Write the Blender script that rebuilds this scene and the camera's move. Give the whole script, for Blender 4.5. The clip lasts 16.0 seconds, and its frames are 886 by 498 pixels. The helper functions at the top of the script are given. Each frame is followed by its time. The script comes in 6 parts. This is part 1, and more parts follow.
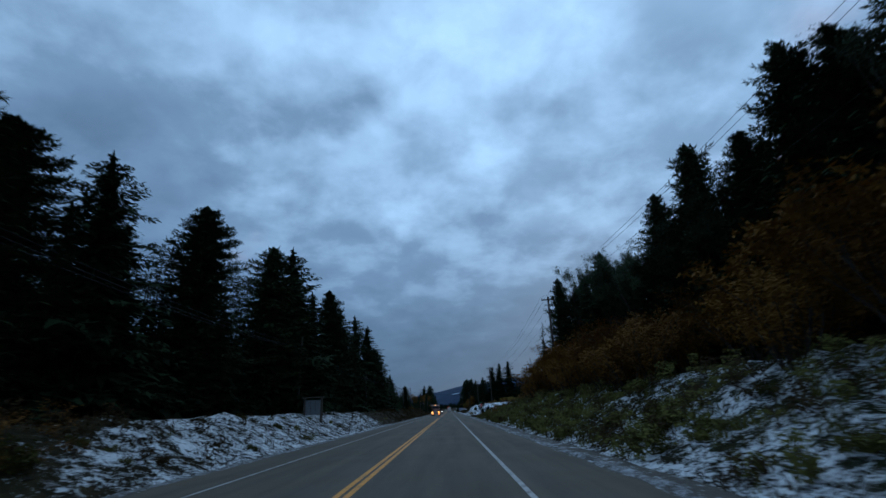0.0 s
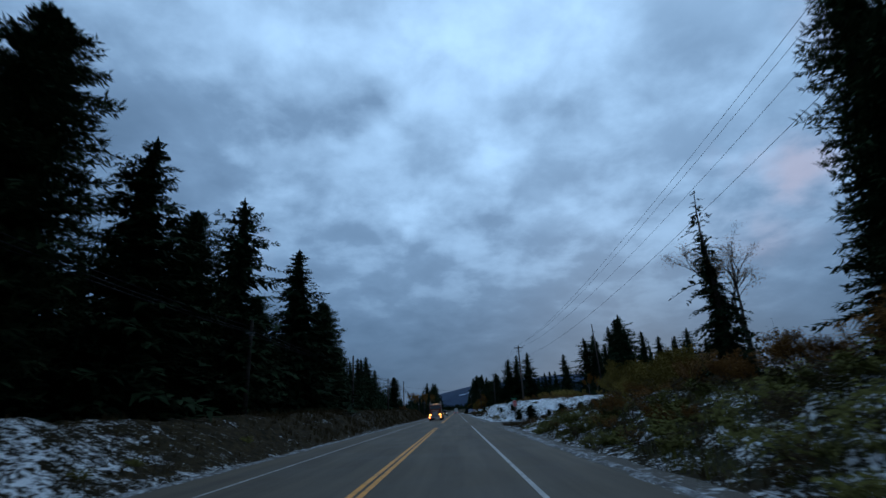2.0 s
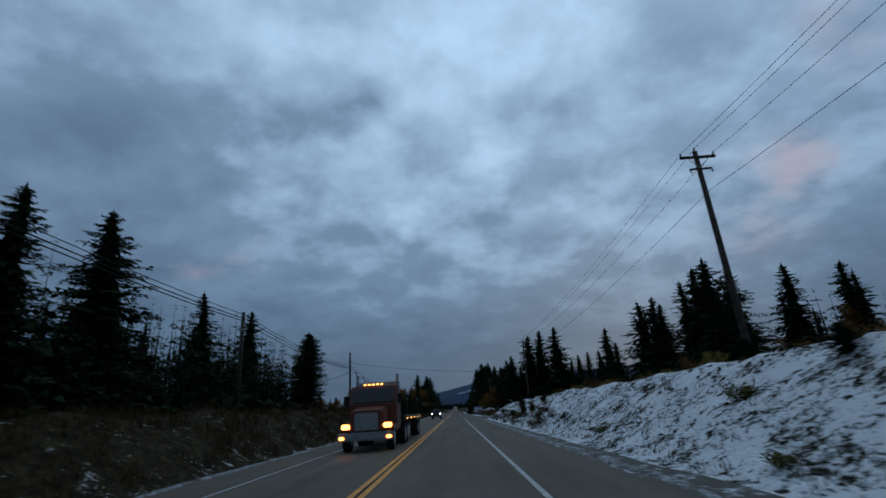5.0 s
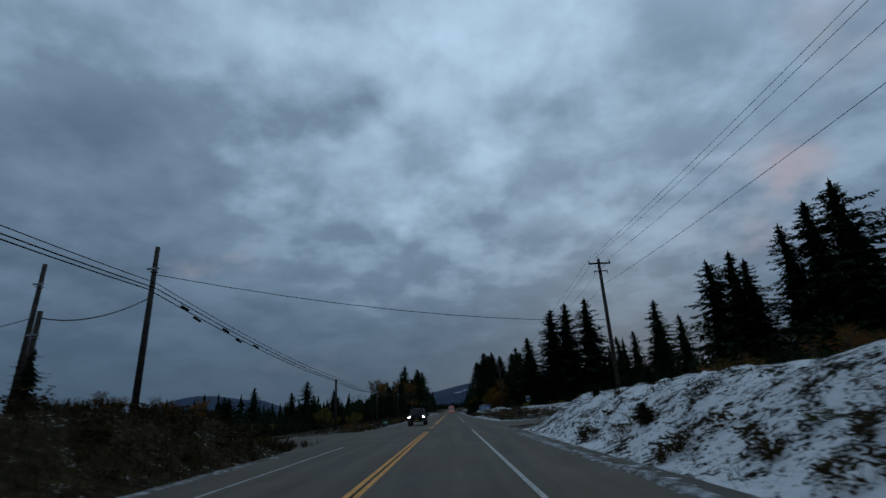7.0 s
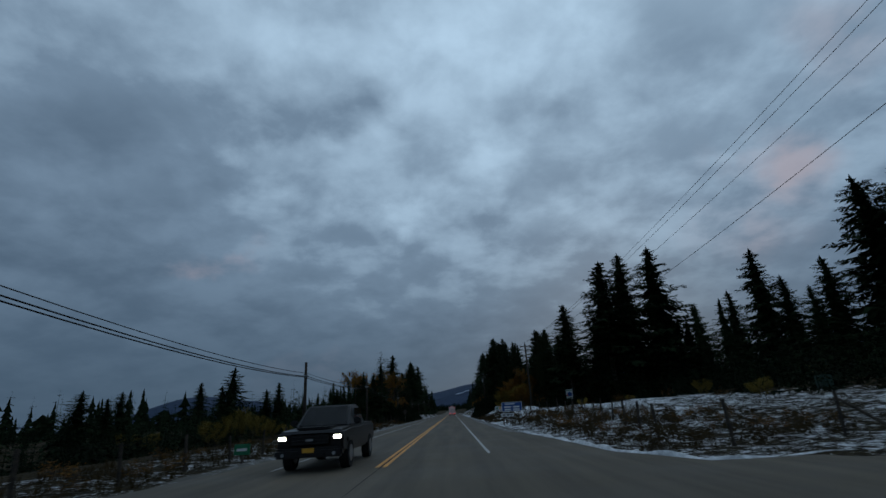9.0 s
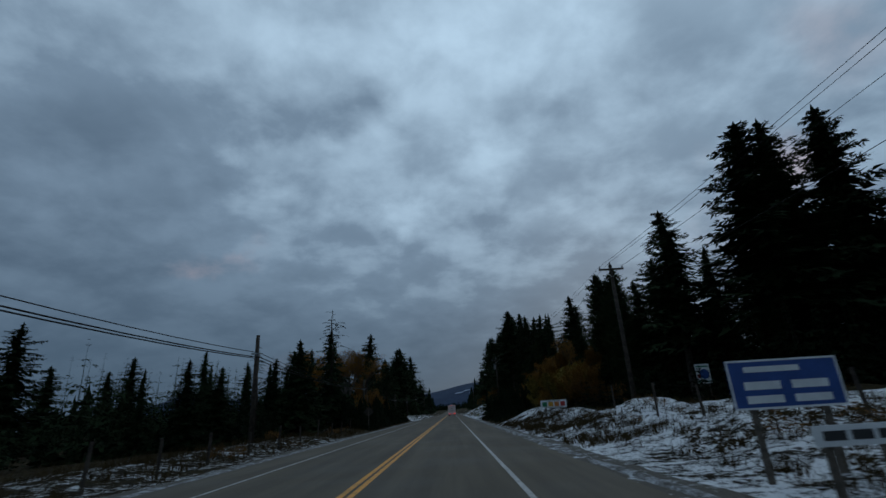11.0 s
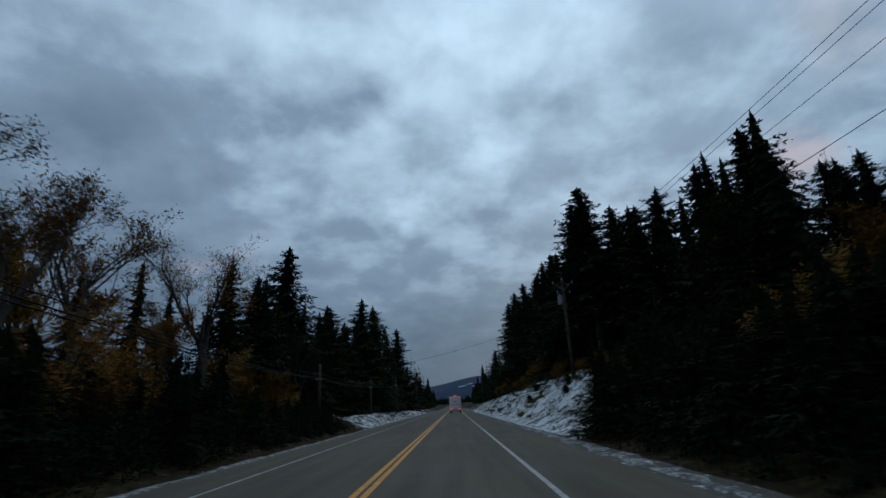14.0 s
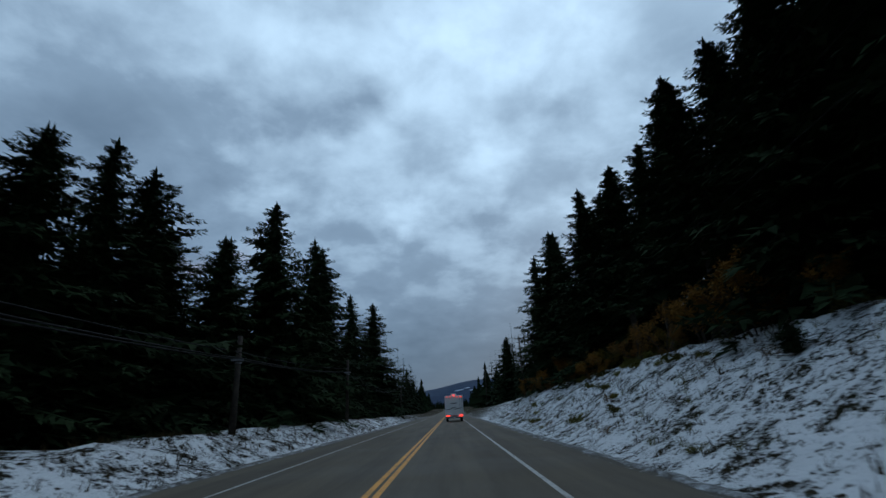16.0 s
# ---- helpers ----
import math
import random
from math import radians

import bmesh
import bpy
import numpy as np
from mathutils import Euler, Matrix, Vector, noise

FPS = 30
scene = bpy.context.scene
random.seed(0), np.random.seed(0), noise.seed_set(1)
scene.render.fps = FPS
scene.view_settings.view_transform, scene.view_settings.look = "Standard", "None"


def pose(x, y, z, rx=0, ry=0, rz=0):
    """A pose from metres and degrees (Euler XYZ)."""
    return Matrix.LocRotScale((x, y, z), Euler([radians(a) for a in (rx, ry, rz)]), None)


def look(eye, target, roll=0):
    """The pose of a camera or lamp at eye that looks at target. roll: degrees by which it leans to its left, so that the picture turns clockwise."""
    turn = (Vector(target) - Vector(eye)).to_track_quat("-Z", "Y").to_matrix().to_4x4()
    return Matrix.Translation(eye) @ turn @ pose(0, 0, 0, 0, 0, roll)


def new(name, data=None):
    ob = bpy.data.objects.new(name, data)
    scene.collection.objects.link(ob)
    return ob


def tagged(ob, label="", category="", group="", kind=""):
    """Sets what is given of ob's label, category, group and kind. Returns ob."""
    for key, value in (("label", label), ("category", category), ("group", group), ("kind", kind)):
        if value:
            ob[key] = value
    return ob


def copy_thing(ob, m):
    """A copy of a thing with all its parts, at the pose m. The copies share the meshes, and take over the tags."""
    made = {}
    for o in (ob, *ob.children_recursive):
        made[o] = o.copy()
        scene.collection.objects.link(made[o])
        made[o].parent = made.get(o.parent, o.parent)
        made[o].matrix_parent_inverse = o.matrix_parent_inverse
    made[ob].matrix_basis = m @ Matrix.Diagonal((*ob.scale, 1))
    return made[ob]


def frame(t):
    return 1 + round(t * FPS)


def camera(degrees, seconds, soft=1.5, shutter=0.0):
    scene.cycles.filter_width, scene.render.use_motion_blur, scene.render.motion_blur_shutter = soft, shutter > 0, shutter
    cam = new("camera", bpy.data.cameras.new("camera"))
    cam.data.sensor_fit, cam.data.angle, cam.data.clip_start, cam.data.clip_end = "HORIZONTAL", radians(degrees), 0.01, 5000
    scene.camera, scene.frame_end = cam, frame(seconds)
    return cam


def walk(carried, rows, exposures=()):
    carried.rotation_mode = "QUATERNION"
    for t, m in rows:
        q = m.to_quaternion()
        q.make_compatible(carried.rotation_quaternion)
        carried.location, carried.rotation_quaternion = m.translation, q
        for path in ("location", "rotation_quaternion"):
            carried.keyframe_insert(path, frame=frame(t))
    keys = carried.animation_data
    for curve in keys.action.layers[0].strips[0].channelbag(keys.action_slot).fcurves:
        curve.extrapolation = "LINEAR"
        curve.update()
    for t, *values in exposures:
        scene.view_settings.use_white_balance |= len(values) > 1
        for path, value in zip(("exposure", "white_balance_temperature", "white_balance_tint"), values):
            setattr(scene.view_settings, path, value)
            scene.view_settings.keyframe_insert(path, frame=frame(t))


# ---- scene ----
cam = camera(86.39, 16.0, soft=1.5, shutter=0.13)
# seconds, x, y along the road, yaw, pitch, roll
PATH = [
    (0.0, 0.34, 18.36, 0.73, 18.86, 2.98),
    (0.5, 0.34, 31.22, 0.99, 18.97, 3.21),
    (1.0, 0.29, 44.05, 1.05, 18.97, 2.88),
    (1.5, 0.28, 56.62, 1.27, 19.04, 2.77),
    (2.0, 0.23, 68.72, 1.50, 19.05, 2.69),
    (2.5, 0.19, 80.53, 1.52, 18.96, 2.89),
    (3.0, 0.14, 91.97, 1.57, 18.95, 2.99),
    (3.5, 0.09, 103.47, 1.64, 18.98, 3.22),
    (4.0, 0.27, 115.17, 1.86, 18.98, 3.53),
    (6.5, 0.16, 172.98, 0.79, 18.96, 3.30),
    (7.0, 0.22, 183.91, 0.97, 18.93, 3.28),
    (7.5, 0.30, 194.40, 1.07, 18.91, 3.36),
    (8.0, 0.32, 204.72, 1.05, 18.90, 3.44),
    (8.5, 0.41, 214.92, 1.05, 19.01, 3.18),
    (9.0, 0.47, 225.21, 1.12, 19.09, 3.22),
    (11.5, 0.33, 275.70, 1.07, 19.06, 3.19),
    (12.0, 0.26, 285.38, 1.20, 19.05, 3.23),
    (12.5, 0.19, 294.91, 1.19, 18.92, 3.06),
    (13.0, 0.14, 304.46, 1.28, 18.96, 2.98),
    (13.5, 0.06, 313.93, 1.34, 18.84, 3.15),
    (14.0, 0.04, 323.14, 1.32, 18.46, 3.17),
    (14.5, -0.04, 333.04, 1.26, 18.59, 3.59),
    (15.0, -0.09, 342.41, 1.21, 18.74, 3.36),
    (15.5, -0.12, 351.69, 1.11, 18.85, 2.90),
    (16.0, -0.19, 361.68, 0.92, 18.93, 2.81),
]
EYE = 1.42
walk(cam, [(t, pose(x, y, EYE, 90 + p, r, w)) for t, x, y, w, p, r in PATH],
     exposures=[(0.0, 0.10, 5500, 8), (2.0, 0.11, 5550, 9), (4.0, 0.02, 5850, 10), (6.5, -0.25, 6350, 10), (9.0, -0.27, 6450, 10), (12.5, -0.09, 6600, 10), (14.0, 0.09, 6600, 10), (15.0, 0.15, 6550, 10), (16.0, 0.26, 6400, 10)])

# ---------------------------------------------------------------- world and light
world = bpy.data.worlds.new("dusk_sky")
scene.world = world
world.use_nodes = True


class Nodes:
    """A small builder for node trees."""

    def __init__(self, tree):
        self.tree = tree
        tree.nodes.clear()

    def add(self, kind, **settings):
        n = self.tree.nodes.new(kind)
        for key, value in settings.items():
            if key == "operation":
                n.operation = value
            elif key == "blend_type":
                n.blend_type = value
            elif key == "data_type":
                n.data_type = value
            elif key == "attribute_name":
                n.attribute_name = value
            elif key == "feature":
                n.feature = value
        return n

    def put(self, socket, value):
        if isinstance(value, bpy.types.NodeSocket):
            self.tree.links.new(value, socket)
        elif value is not None:
            socket.default_value = value

    def math(self, op, a, b=None, c=None, clamp=False):
        n = self.add("ShaderNodeMath", operation=op)
        n.use_clamp = clamp
        for i, v in enumerate((a, b, c)):
            self.put(n.inputs[i], v)
        return n.outputs[0]

    def vec(self, op, a, b=None):
        n = self.add("ShaderNodeVectorMath", operation=op)
        self.put(n.inputs[0], a)
        self.put(n.inputs[1], b)
        return n.outputs[1] if op in ("DOT_PRODUCT", "LENGTH", "DISTANCE") else n.outputs[0]

    def noise(self, vector, scale, detail=4.0, rough=0.55, distort=0.0):
        n = self.add("ShaderNodeTexNoise")
        self.put(n.inputs["Vector"], vector)
        self.put(n.inputs["Scale"], scale)
        self.put(n.inputs["Detail"], detail)
        self.put(n.inputs["Roughness"], rough)
        self.put(n.inputs["Distortion"], distort)
        return n.outputs[0]

    def mix(self, fac, a, b, kind="MIX"):
        n = self.add("ShaderNodeMix", data_type="RGBA", blend_type=kind)
        self.put(n.inputs[0], fac)
        self.put(n.inputs[6], a)
        self.put(n.inputs[7], b)
        return n.outputs[2]

    def span(self, value, lo, hi, to_lo=0.0, to_hi=1.0):
        n = self.add("ShaderNodeMapRange")
        n.interpolation_type = "SMOOTHSTEP"
        for i, v in enumerate((value, lo, hi, to_lo, to_hi)):
            self.put(n.inputs[i], v)
        return n.outputs[0]


def col(r, g, b):
    return (r, g, b, 1.0)


SUN_TURN, SUN_UP = radians(20), radians(14)
w = Nodes(world.node_tree)
coord = w.add("ShaderNodeTexCoord").outputs["Generated"]
ray = w.vec("NORMALIZE", coord)
parts = w.add("ShaderNodeSeparateXYZ")
w.put(parts.inputs[0], ray)
up = w.math("MAXIMUM", parts.outputs[2], 0.0)
# a layer of cloud seen in perspective, its lumps drawn out towards the horizon
reach_ = w.math("ADD", up, 0.30)
flat = w.add("ShaderNodeCombineXYZ")
w.put(flat.inputs[0], w.math("DIVIDE", parts.outputs[0], reach_))
w.put(flat.inputs[1], w.math("DIVIDE", parts.outputs[1], reach_))
big = w.noise(flat.outputs[0], 1.7, 3.0, 0.5, 0.3)
fine = w.noise(flat.outputs[0], 5.2, 6.0, 0.55, 0.12)
lump = w.math("ADD", w.math("MULTIPLY", big, 0.45), w.math("MULTIPLY", fine, 0.55))
# single clouds that stand out ahead: offset aside and upwards for one step ahead, half width, half height, weight
DARK_CLOUDS = [(-0.16, 0.77, 0.12, 0.13, 0.09), (-0.24, 0.71, 0.21, 0.06, 0.10), (-0.49, 0.85, 0.09, 0.21, 0.06), (-0.71, 1.06, 0.17, 0.08, 0.04), (-0.85, 0.73, 0.27, 0.12, 0.13), (-0.60, 0.57, 0.15, 0.07, 0.13), (-1.05, 0.91, 0.14, 0.15, 0.04), (0.12, 0.43, 0.10, 0.04, 0.10), (0.34, 0.69, 0.21, 0.08, 0.08), (0.61, 0.85, 0.19, 0.17, 0.08), (-0.81, 0.39, 0.34, 0.10, 0.07), (-0.04, 0.16, 0.07, 0.05, 0.09), (-0.31, 1.03, 0.11, 0.09, 0.07), (0.49, 0.47, 0.19, 0.09, 0.07)]
LIGHT_CLOUDS = [(-0.95, 1.02, 0.50, 0.30, 0.09), (0.21, 0.93, 0.32, 0.22, 0.12), (-0.36, 0.94, 0.16, 0.12, 0.10), (-0.10, 0.43, 0.13, 0.05, 0.12), (-0.40, 0.61, 0.18, 0.06, 0.12), (-0.72, 0.55, 0.15, 0.06, 0.11), (0.11, 0.55, 0.09, 0.09, 0.09), (-0.45, 0.50, 0.09, 0.04, 0.08), (-0.09, 0.84, 0.09, 0.11, 0.05), (-0.97, 0.56, 0.12, 0.09, 0.06), (0.27, 0.42, 0.14, 0.07, 0.08), (-0.16, 0.20, 0.13, 0.05, 0.05), (0.46, 0.67, 0.10, 0.07, 0.06)]
ROSY_CLOUDS = [(0.82, 0.51, 0.14, 0.11, 0.55), (-0.49, 0.35, 0.11, 0.04, 0.40), (0.69, 0.34, 0.15, 0.08, 0.30), (1.05, 0.87, 0.16, 0.15, 0.30), (-0.29, 0.11, 0.14, 0.04, 0.15)]
ahead = w.math("MAXIMUM", parts.outputs[1], 0.08)
front = w.add("ShaderNodeCombineXYZ")
warp = w.add("ShaderNodeTexNoise")
w.put(warp.inputs["Vector"], ray)
w.put(warp.inputs["Scale"], 8.0)
w.put(warp.inputs["Detail"], 6.0)
w.put(front.inputs[0], w.math("DIVIDE", parts.outputs[0], ahead))
w.put(front.inputs[1], w.math("DIVIDE", parts.outputs[2], ahead))
shift = w.vec("MULTIPLY", w.vec("SUBTRACT", warp.outputs["Color"], (0.5, 0.5, 0.5)), (0.36, 0.26, 0.0))
front = w.vec("ADD", front.outputs[0], shift)


def clouds(rows, sign):
    total = None
    for u, v, a, b, k in rows:
        off = w.vec("MULTIPLY", w.vec("SUBTRACT", front, (u, v, 0.0)), (1 / a, 1 / b, 0.0))
        total = w.math("ADD", total if total is not None else 0.0, w.span(w.vec("LENGTH", off), 1.35, 0.1, 0.0, sign * k * 1.15))
    return total


cover = w.span(lump, 0.36, 0.64)
bright = w.span(w.vec("DOT_PRODUCT", ray, (0.22, 0.70, 0.68)), 0.55, 1.0)
high = w.span(up, 0.05, 0.75)
level = w.math("ADD", w.math("MULTIPLY", cover, 0.30), w.math("ADD", w.math("MULTIPLY", bright, 0.33), w.math("MULTIPLY", high, 0.28)))
level = w.math("ADD", w.math("ADD", level, 0.02), w.math("ADD", clouds(DARK_CLOUDS, -1), clouds(LIGHT_CLOUDS, 1)))
ramp = w.add("ShaderNodeValToRGB")
el = ramp.color_ramp.elements
el[0].position, el[0].color = 0.0, col(0.093, 0.148, 0.220)
el[1].position, el[1].color = 1.0, col(0.55, 0.76, 0.96)
mid = el.new(0.45)
mid.color = col(0.195, 0.288, 0.400)
w.put(ramp.inputs[0], level)
tone = w.mix(w.math("MULTIPLY", clouds(ROSY_CLOUDS, 1), w.span(fine, 0.30, 0.60)), ramp.outputs[0], col(0.46, 0.38, 0.42))
haze = w.span(up, 0.02, 0.34, 0.85, 0.0)
tone = w.mix(haze, tone, col(0.062, 0.108, 0.168))
sky = w.add("ShaderNodeTexSky")
sky.sky_type, sky.sun_disc = "NISHITA", False
sky.sun_elevation, sky.sun_rotation = SUN_UP, SUN_TURN
clear = w.mix(1.0, sky.outputs[0], col(0.06, 0.06, 0.06), "MULTIPLY")
tone = w.mix(0.97, clear, tone)
back = w.add("ShaderNodeBackground")
w.put(back.inputs[0], tone)
w.put(back.inputs[1], 1.0)
w.put(w.add("ShaderNodeOutputWorld").inputs[0], back.outputs[0])

sun = new("sun", bpy.data.lights.new("sun", "SUN"))
sun.data.energy, sun.data.angle, sun.data.color = 0.15, radians(40), (1.0, 0.93, 0.86)
sun.matrix_world = look((0, 0, 60), (-math.sin(SUN_TURN) * 60, -math.cos(SUN_TURN) * 60, 60 - 60 * math.tan(radians(50))))


# ---------------------------------------------------------------- materials
def material(name, rough=0.8, metal=0.0):
    m = bpy.data.materials.new(name)
    m.use_nodes = True
    n = Nodes(m.node_tree)
    shader = n.add("ShaderNodeBsdfPrincipled")
    shader.inputs["Roughness"].default_value = rough
    shader.inputs["Metallic"].default_value = metal
    out = n.add("ShaderNodeOutputMaterial")
    n.tree.links.new(shader.outputs[0], out.inputs[0])
    n.shader = shader
    return m, n


def bump(n, height, strength, distance):
    b = n.add("ShaderNodeBump")
    n.put(b.inputs["Strength"], strength)
    n.put(b.inputs["Distance"], distance)
    n.put(b.inputs["Height"], height)
    n.tree.links.new(b.outputs[0], n.shader.inputs["Normal"])


def place(n):
    return n.add("ShaderNodeNewGeometry").outputs["Position"]


def worn(name, a, b, scale=6.0, rough=0.7, metal=0.0, depth=0.004, local=False):
    """A paint, wood or metal of two tones with grain and relief."""
    m, n = material(name, rough, metal)
    p = n.add("ShaderNodeTexCoord").outputs["Object"] if local else place(n)
    coarse = n.noise(p, scale, 5.0, 0.6)
    grain = n.noise(p, scale * 9, 3.0, 0.6)
    f = n.math("ADD", n.math("MULTIPLY", coarse, 0.7), n.math("MULTIPLY", grain, 0.4))
    n.put(n.shader.inputs["Base Color"], n.mix(n.span(f, 0.35, 0.75), col(*a), col(*b)))
    if rough > 0.8:
        n.shader.inputs["Specular IOR Level"].default_value = 0.2
    bump(n, grain, 0.35, depth)
    return m


def leafy(name, a, b, rough=0.85):
    """Needles and leaves: colour varies from tree to tree and from spray to spray."""
    m, n = material(name, rough)
    info = n.add("ShaderNodeObjectInfo").outputs["Random"]
    isle = n.add("ShaderNodeNewGeometry").outputs["Random Per Island"]
    f = n.math("ADD", n.math("MULTIPLY", info, 0.5), n.math("MULTIPLY", isle, 0.5))
    n.put(n.shader.inputs["Base Color"], n.mix(f, col(*a), col(*b)))
    n.shader.inputs["Specular IOR Level"].default_value = 0.03 if "needles" in name else 0.08
    return m


def glow(name, colour, strength):
    m, n = material(name, 0.3)
    n.shader.inputs["Base Color"].default_value = col(*colour)
    n.shader.inputs["Emission Color"].default_value = col(*colour)
    n.shader.inputs["Emission Strength"].default_value = strength
    return m


# ground: earth and dead grass, snow lying on it as the cover attribute allows
GROUND, n = material("snowy_verge", 0.85)
n.shader.inputs["Specular IOR Level"].default_value = 0.10
p = place(n)
cover = n.add("ShaderNodeAttribute", attribute_name="snow").outputs["Fac"]
green = n.add("ShaderNodeAttribute", attribute_name="green").outputs["Fac"]
n1 = n.noise(p, 0.9, 4.0, 0.6, 0.4)
n2 = n.noise(p, 3.4, 6.0, 0.65, 0.2)
n3 = n.noise(p, 11.0, 5.0, 0.7)
patch = n.math("ADD", n.math("MULTIPLY", n1, 0.30), n.math("ADD", n.math("MULTIPLY", n2, 0.32), n.math("MULTIPLY", n3, 0.38)))
edge = n.math("SUBTRACT", 0.635, n.math("MULTIPLY", cover, 0.225))
lies = n.span(patch, n.math("SUBTRACT", edge, 0.015), n.math("ADD", edge, 0.03))
earth = n.mix(n.span(n2, 0.35, 0.7), col(0.014, 0.0105, 0.005), col(0.062, 0.045, 0.018))
weeds = n.mix(n.span(n3, 0.35, 0.65), col(0.008, 0.012, 0.005), col(0.040, 0.045, 0.014))
soil = n.mix(green, earth, weeds)
snow = n.mix(n3, col(0.80, 0.84, 0.87), col(0.93, 0.94, 0.95))
n.put(n.shader.inputs["Base Color"], n.mix(lies, soil, snow))
n.put(n.shader.inputs["Roughness"], n.math("SUBTRACT", 0.95, n.math("MULTIPLY", lies, 0.35)))
bump(n, n.math("ADD", n.math("MULTIPLY", n3, 0.5), n.math("ADD", n2, n.math("MULTIPLY", lies, 0.35))), 0.9, 0.15)

ASPHALT, n = material("worn_asphalt", 0.8)
n.shader.inputs["Specular IOR Level"].default_value = 0.32
p = place(n)
sep = n.add("ShaderNodeSeparateXYZ")
n.put(sep.inputs[0], p)
stretch = n.add("ShaderNodeCombineXYZ")
n.put(stretch.inputs[0], sep.outputs[0])
n.put(stretch.inputs[1], n.math("MULTIPLY", sep.outputs[1], 0.05))
tracks = n.noise(stretch.outputs[0], 1.3, 4.0, 0.6)
stains = n.noise(p, 0.35, 5.0, 0.6)
grit = n.noise(p, 90.0, 3.0, 0.7)
f = n.math("ADD", n.math("MULTIPLY", tracks, 0.55), n.math("ADD", n.math("MULTIPLY", stains, 0.3), n.math("MULTIPLY", grit, 0.15)))
n.put(n.shader.inputs["Base Color"], n.mix(n.span(f, 0.35, 0.66), col(0.063, 0.052, 0.037), col(0.118, 0.097, 0.068)))
n.put(n.shader.inputs["Roughness"], n.span(stains, 0.3, 0.7, 0.7, 0.9))
bump(n, grit, 0.4, 0.006)

GRAVEL, n = material("gravel_shoulder", 0.85)
p = place(n)
a = n.noise(p, 28.0, 4.0, 0.7)
b = n.noise(p, 1.1, 4.0, 0.6)
c = n.noise(p, 5.0, 5.0, 0.65)
base = n.mix(n.span(a, 0.3, 0.7), col(0.036, 0.031, 0.024), col(0.105, 0.092, 0.072))
n.put(n.shader.inputs["Base Color"], n.mix(n.span(n.math("ADD", n.math("MULTIPLY", b, 0.5), n.math("MULTIPLY", c, 0.5)), 0.53, 0.63), base, col(0.62, 0.66, 0.70)))
bump(n, a, 0.7, 0.03)


def line_paint(name, colour, dark):
    m, n = material(name, 0.6)
    p = place(n)
    wear = n.span(n.math("ADD", n.math("MULTIPLY", n.noise(p, 3.0, 4.0, 0.7), 0.6), n.math("MULTIPLY", n.noise(p, 40.0, 3.0, 0.7), 0.4)), 0.36, 0.56)
    n.put(n.shader.inputs["Base Color"], n.mix(wear, col(*dark), col(*colour)))
    return m


YELLOW = line_paint("yellow_line_paint", (0.78, 0.31, 0.004), (0.34, 0.15, 0.014))
WHITE = line_paint("white_line_paint", (0.46, 0.46, 0.44), (0.14, 0.135, 0.12))
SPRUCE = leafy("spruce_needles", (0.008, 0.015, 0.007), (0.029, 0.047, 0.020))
# spruce needles again, about half as bright: forest shade put into the colour
SHADED_FIR = leafy("shaded_fir_needles", (0.005, 0.009, 0.0045), (0.016, 0.026, 0.011))
PINE = leafy("pine_needles", (0.012, 0.020, 0.009), (0.042, 0.060, 0.024))
GOLD = leafy("golden_autumn_leaves", (0.120, 0.054, 0.010), (0.260, 0.124, 0.021))
OLIVE = leafy("olive_willow_leaves", (0.105, 0.078, 0.016), (0.240, 0.170, 0.034))
RUST = leafy("rust_brown_leaves", (0.105, 0.049, 0.012), (0.235, 0.110, 0.025))
GREEN = leafy("green_weed_leaves", (0.040, 0.044, 0.013), (0.190, 0.172, 0.042))
POPLAR = leafy("dark_poplar_leaves", (0.014, 0.024, 0.011), (0.050, 0.070, 0.030))
STRAW = leafy("dry_grass_blades", (0.026, 0.017, 0.007), (0.080, 0.053, 0.020))
BARK = worn("rough_bark", (0.018, 0.014, 0.011), (0.070, 0.055, 0.043), 5.0, 0.9, 0, 0.02)
PALE_BARK = worn("pale_grey_bark", (0.032, 0.028, 0.024), (0.110, 0.096, 0.082), 5.0, 0.85, 0, 0.01)
POLE = worn("weathered_pole_wood", (0.022, 0.018, 0.015), (0.075, 0.060, 0.047), 4.0, 0.85, 0, 0.008)
POST = worn("grey_post_wood", (0.050, 0.042, 0.034), (0.150, 0.125, 0.100), 7.0, 0.85, 0, 0.006)
WIRE = worn("black_cable", (0.006, 0.006, 0.006), (0.016, 0.016, 0.016), 8.0, 0.9)
TAR = worn("black_road_tar", (0.010, 0.010, 0.010), (0.022, 0.021, 0.020), 8.0, 0.95, 0, 0.001)
BERM = worn("packed_snow", (0.30, 0.31, 0.32), (0.90, 0.92, 0.93), 3.0, 0.7, 0, 0.03)
SLUSH, n = material("dirty_frozen_slush", 0.85)
p = place(n)
a, b = n.noise(p, 2.4, 5.0, 0.7), n.noise(p, 14.0, 4.0, 0.7)
f = n.math("ADD", n.math("MULTIPLY", a, 0.6), n.math("MULTIPLY", b, 0.4))
n.put(n.shader.inputs["Base Color"], n.mix(n.span(f, 0.42, 0.66), col(0.050, 0.043, 0.034), col(0.50, 0.53, 0.56)))
bump(n, b, 0.8, 0.04)
CABINET = worn("dark_green_cabinet_paint", (0.006, 0.030, 0.020), (0.012, 0.048, 0.030), 3.0, 0.6, 0, 0.001)
STEEL = worn("galvanised_steel", (0.22, 0.23, 0.24), (0.40, 0.41, 0.42), 9.0, 0.5, 0.7, 0.001)
PORCELAIN = worn("grey_porcelain", (0.13, 0.14, 0.145), (0.25, 0.26, 0.27), 9.0, 0.3)
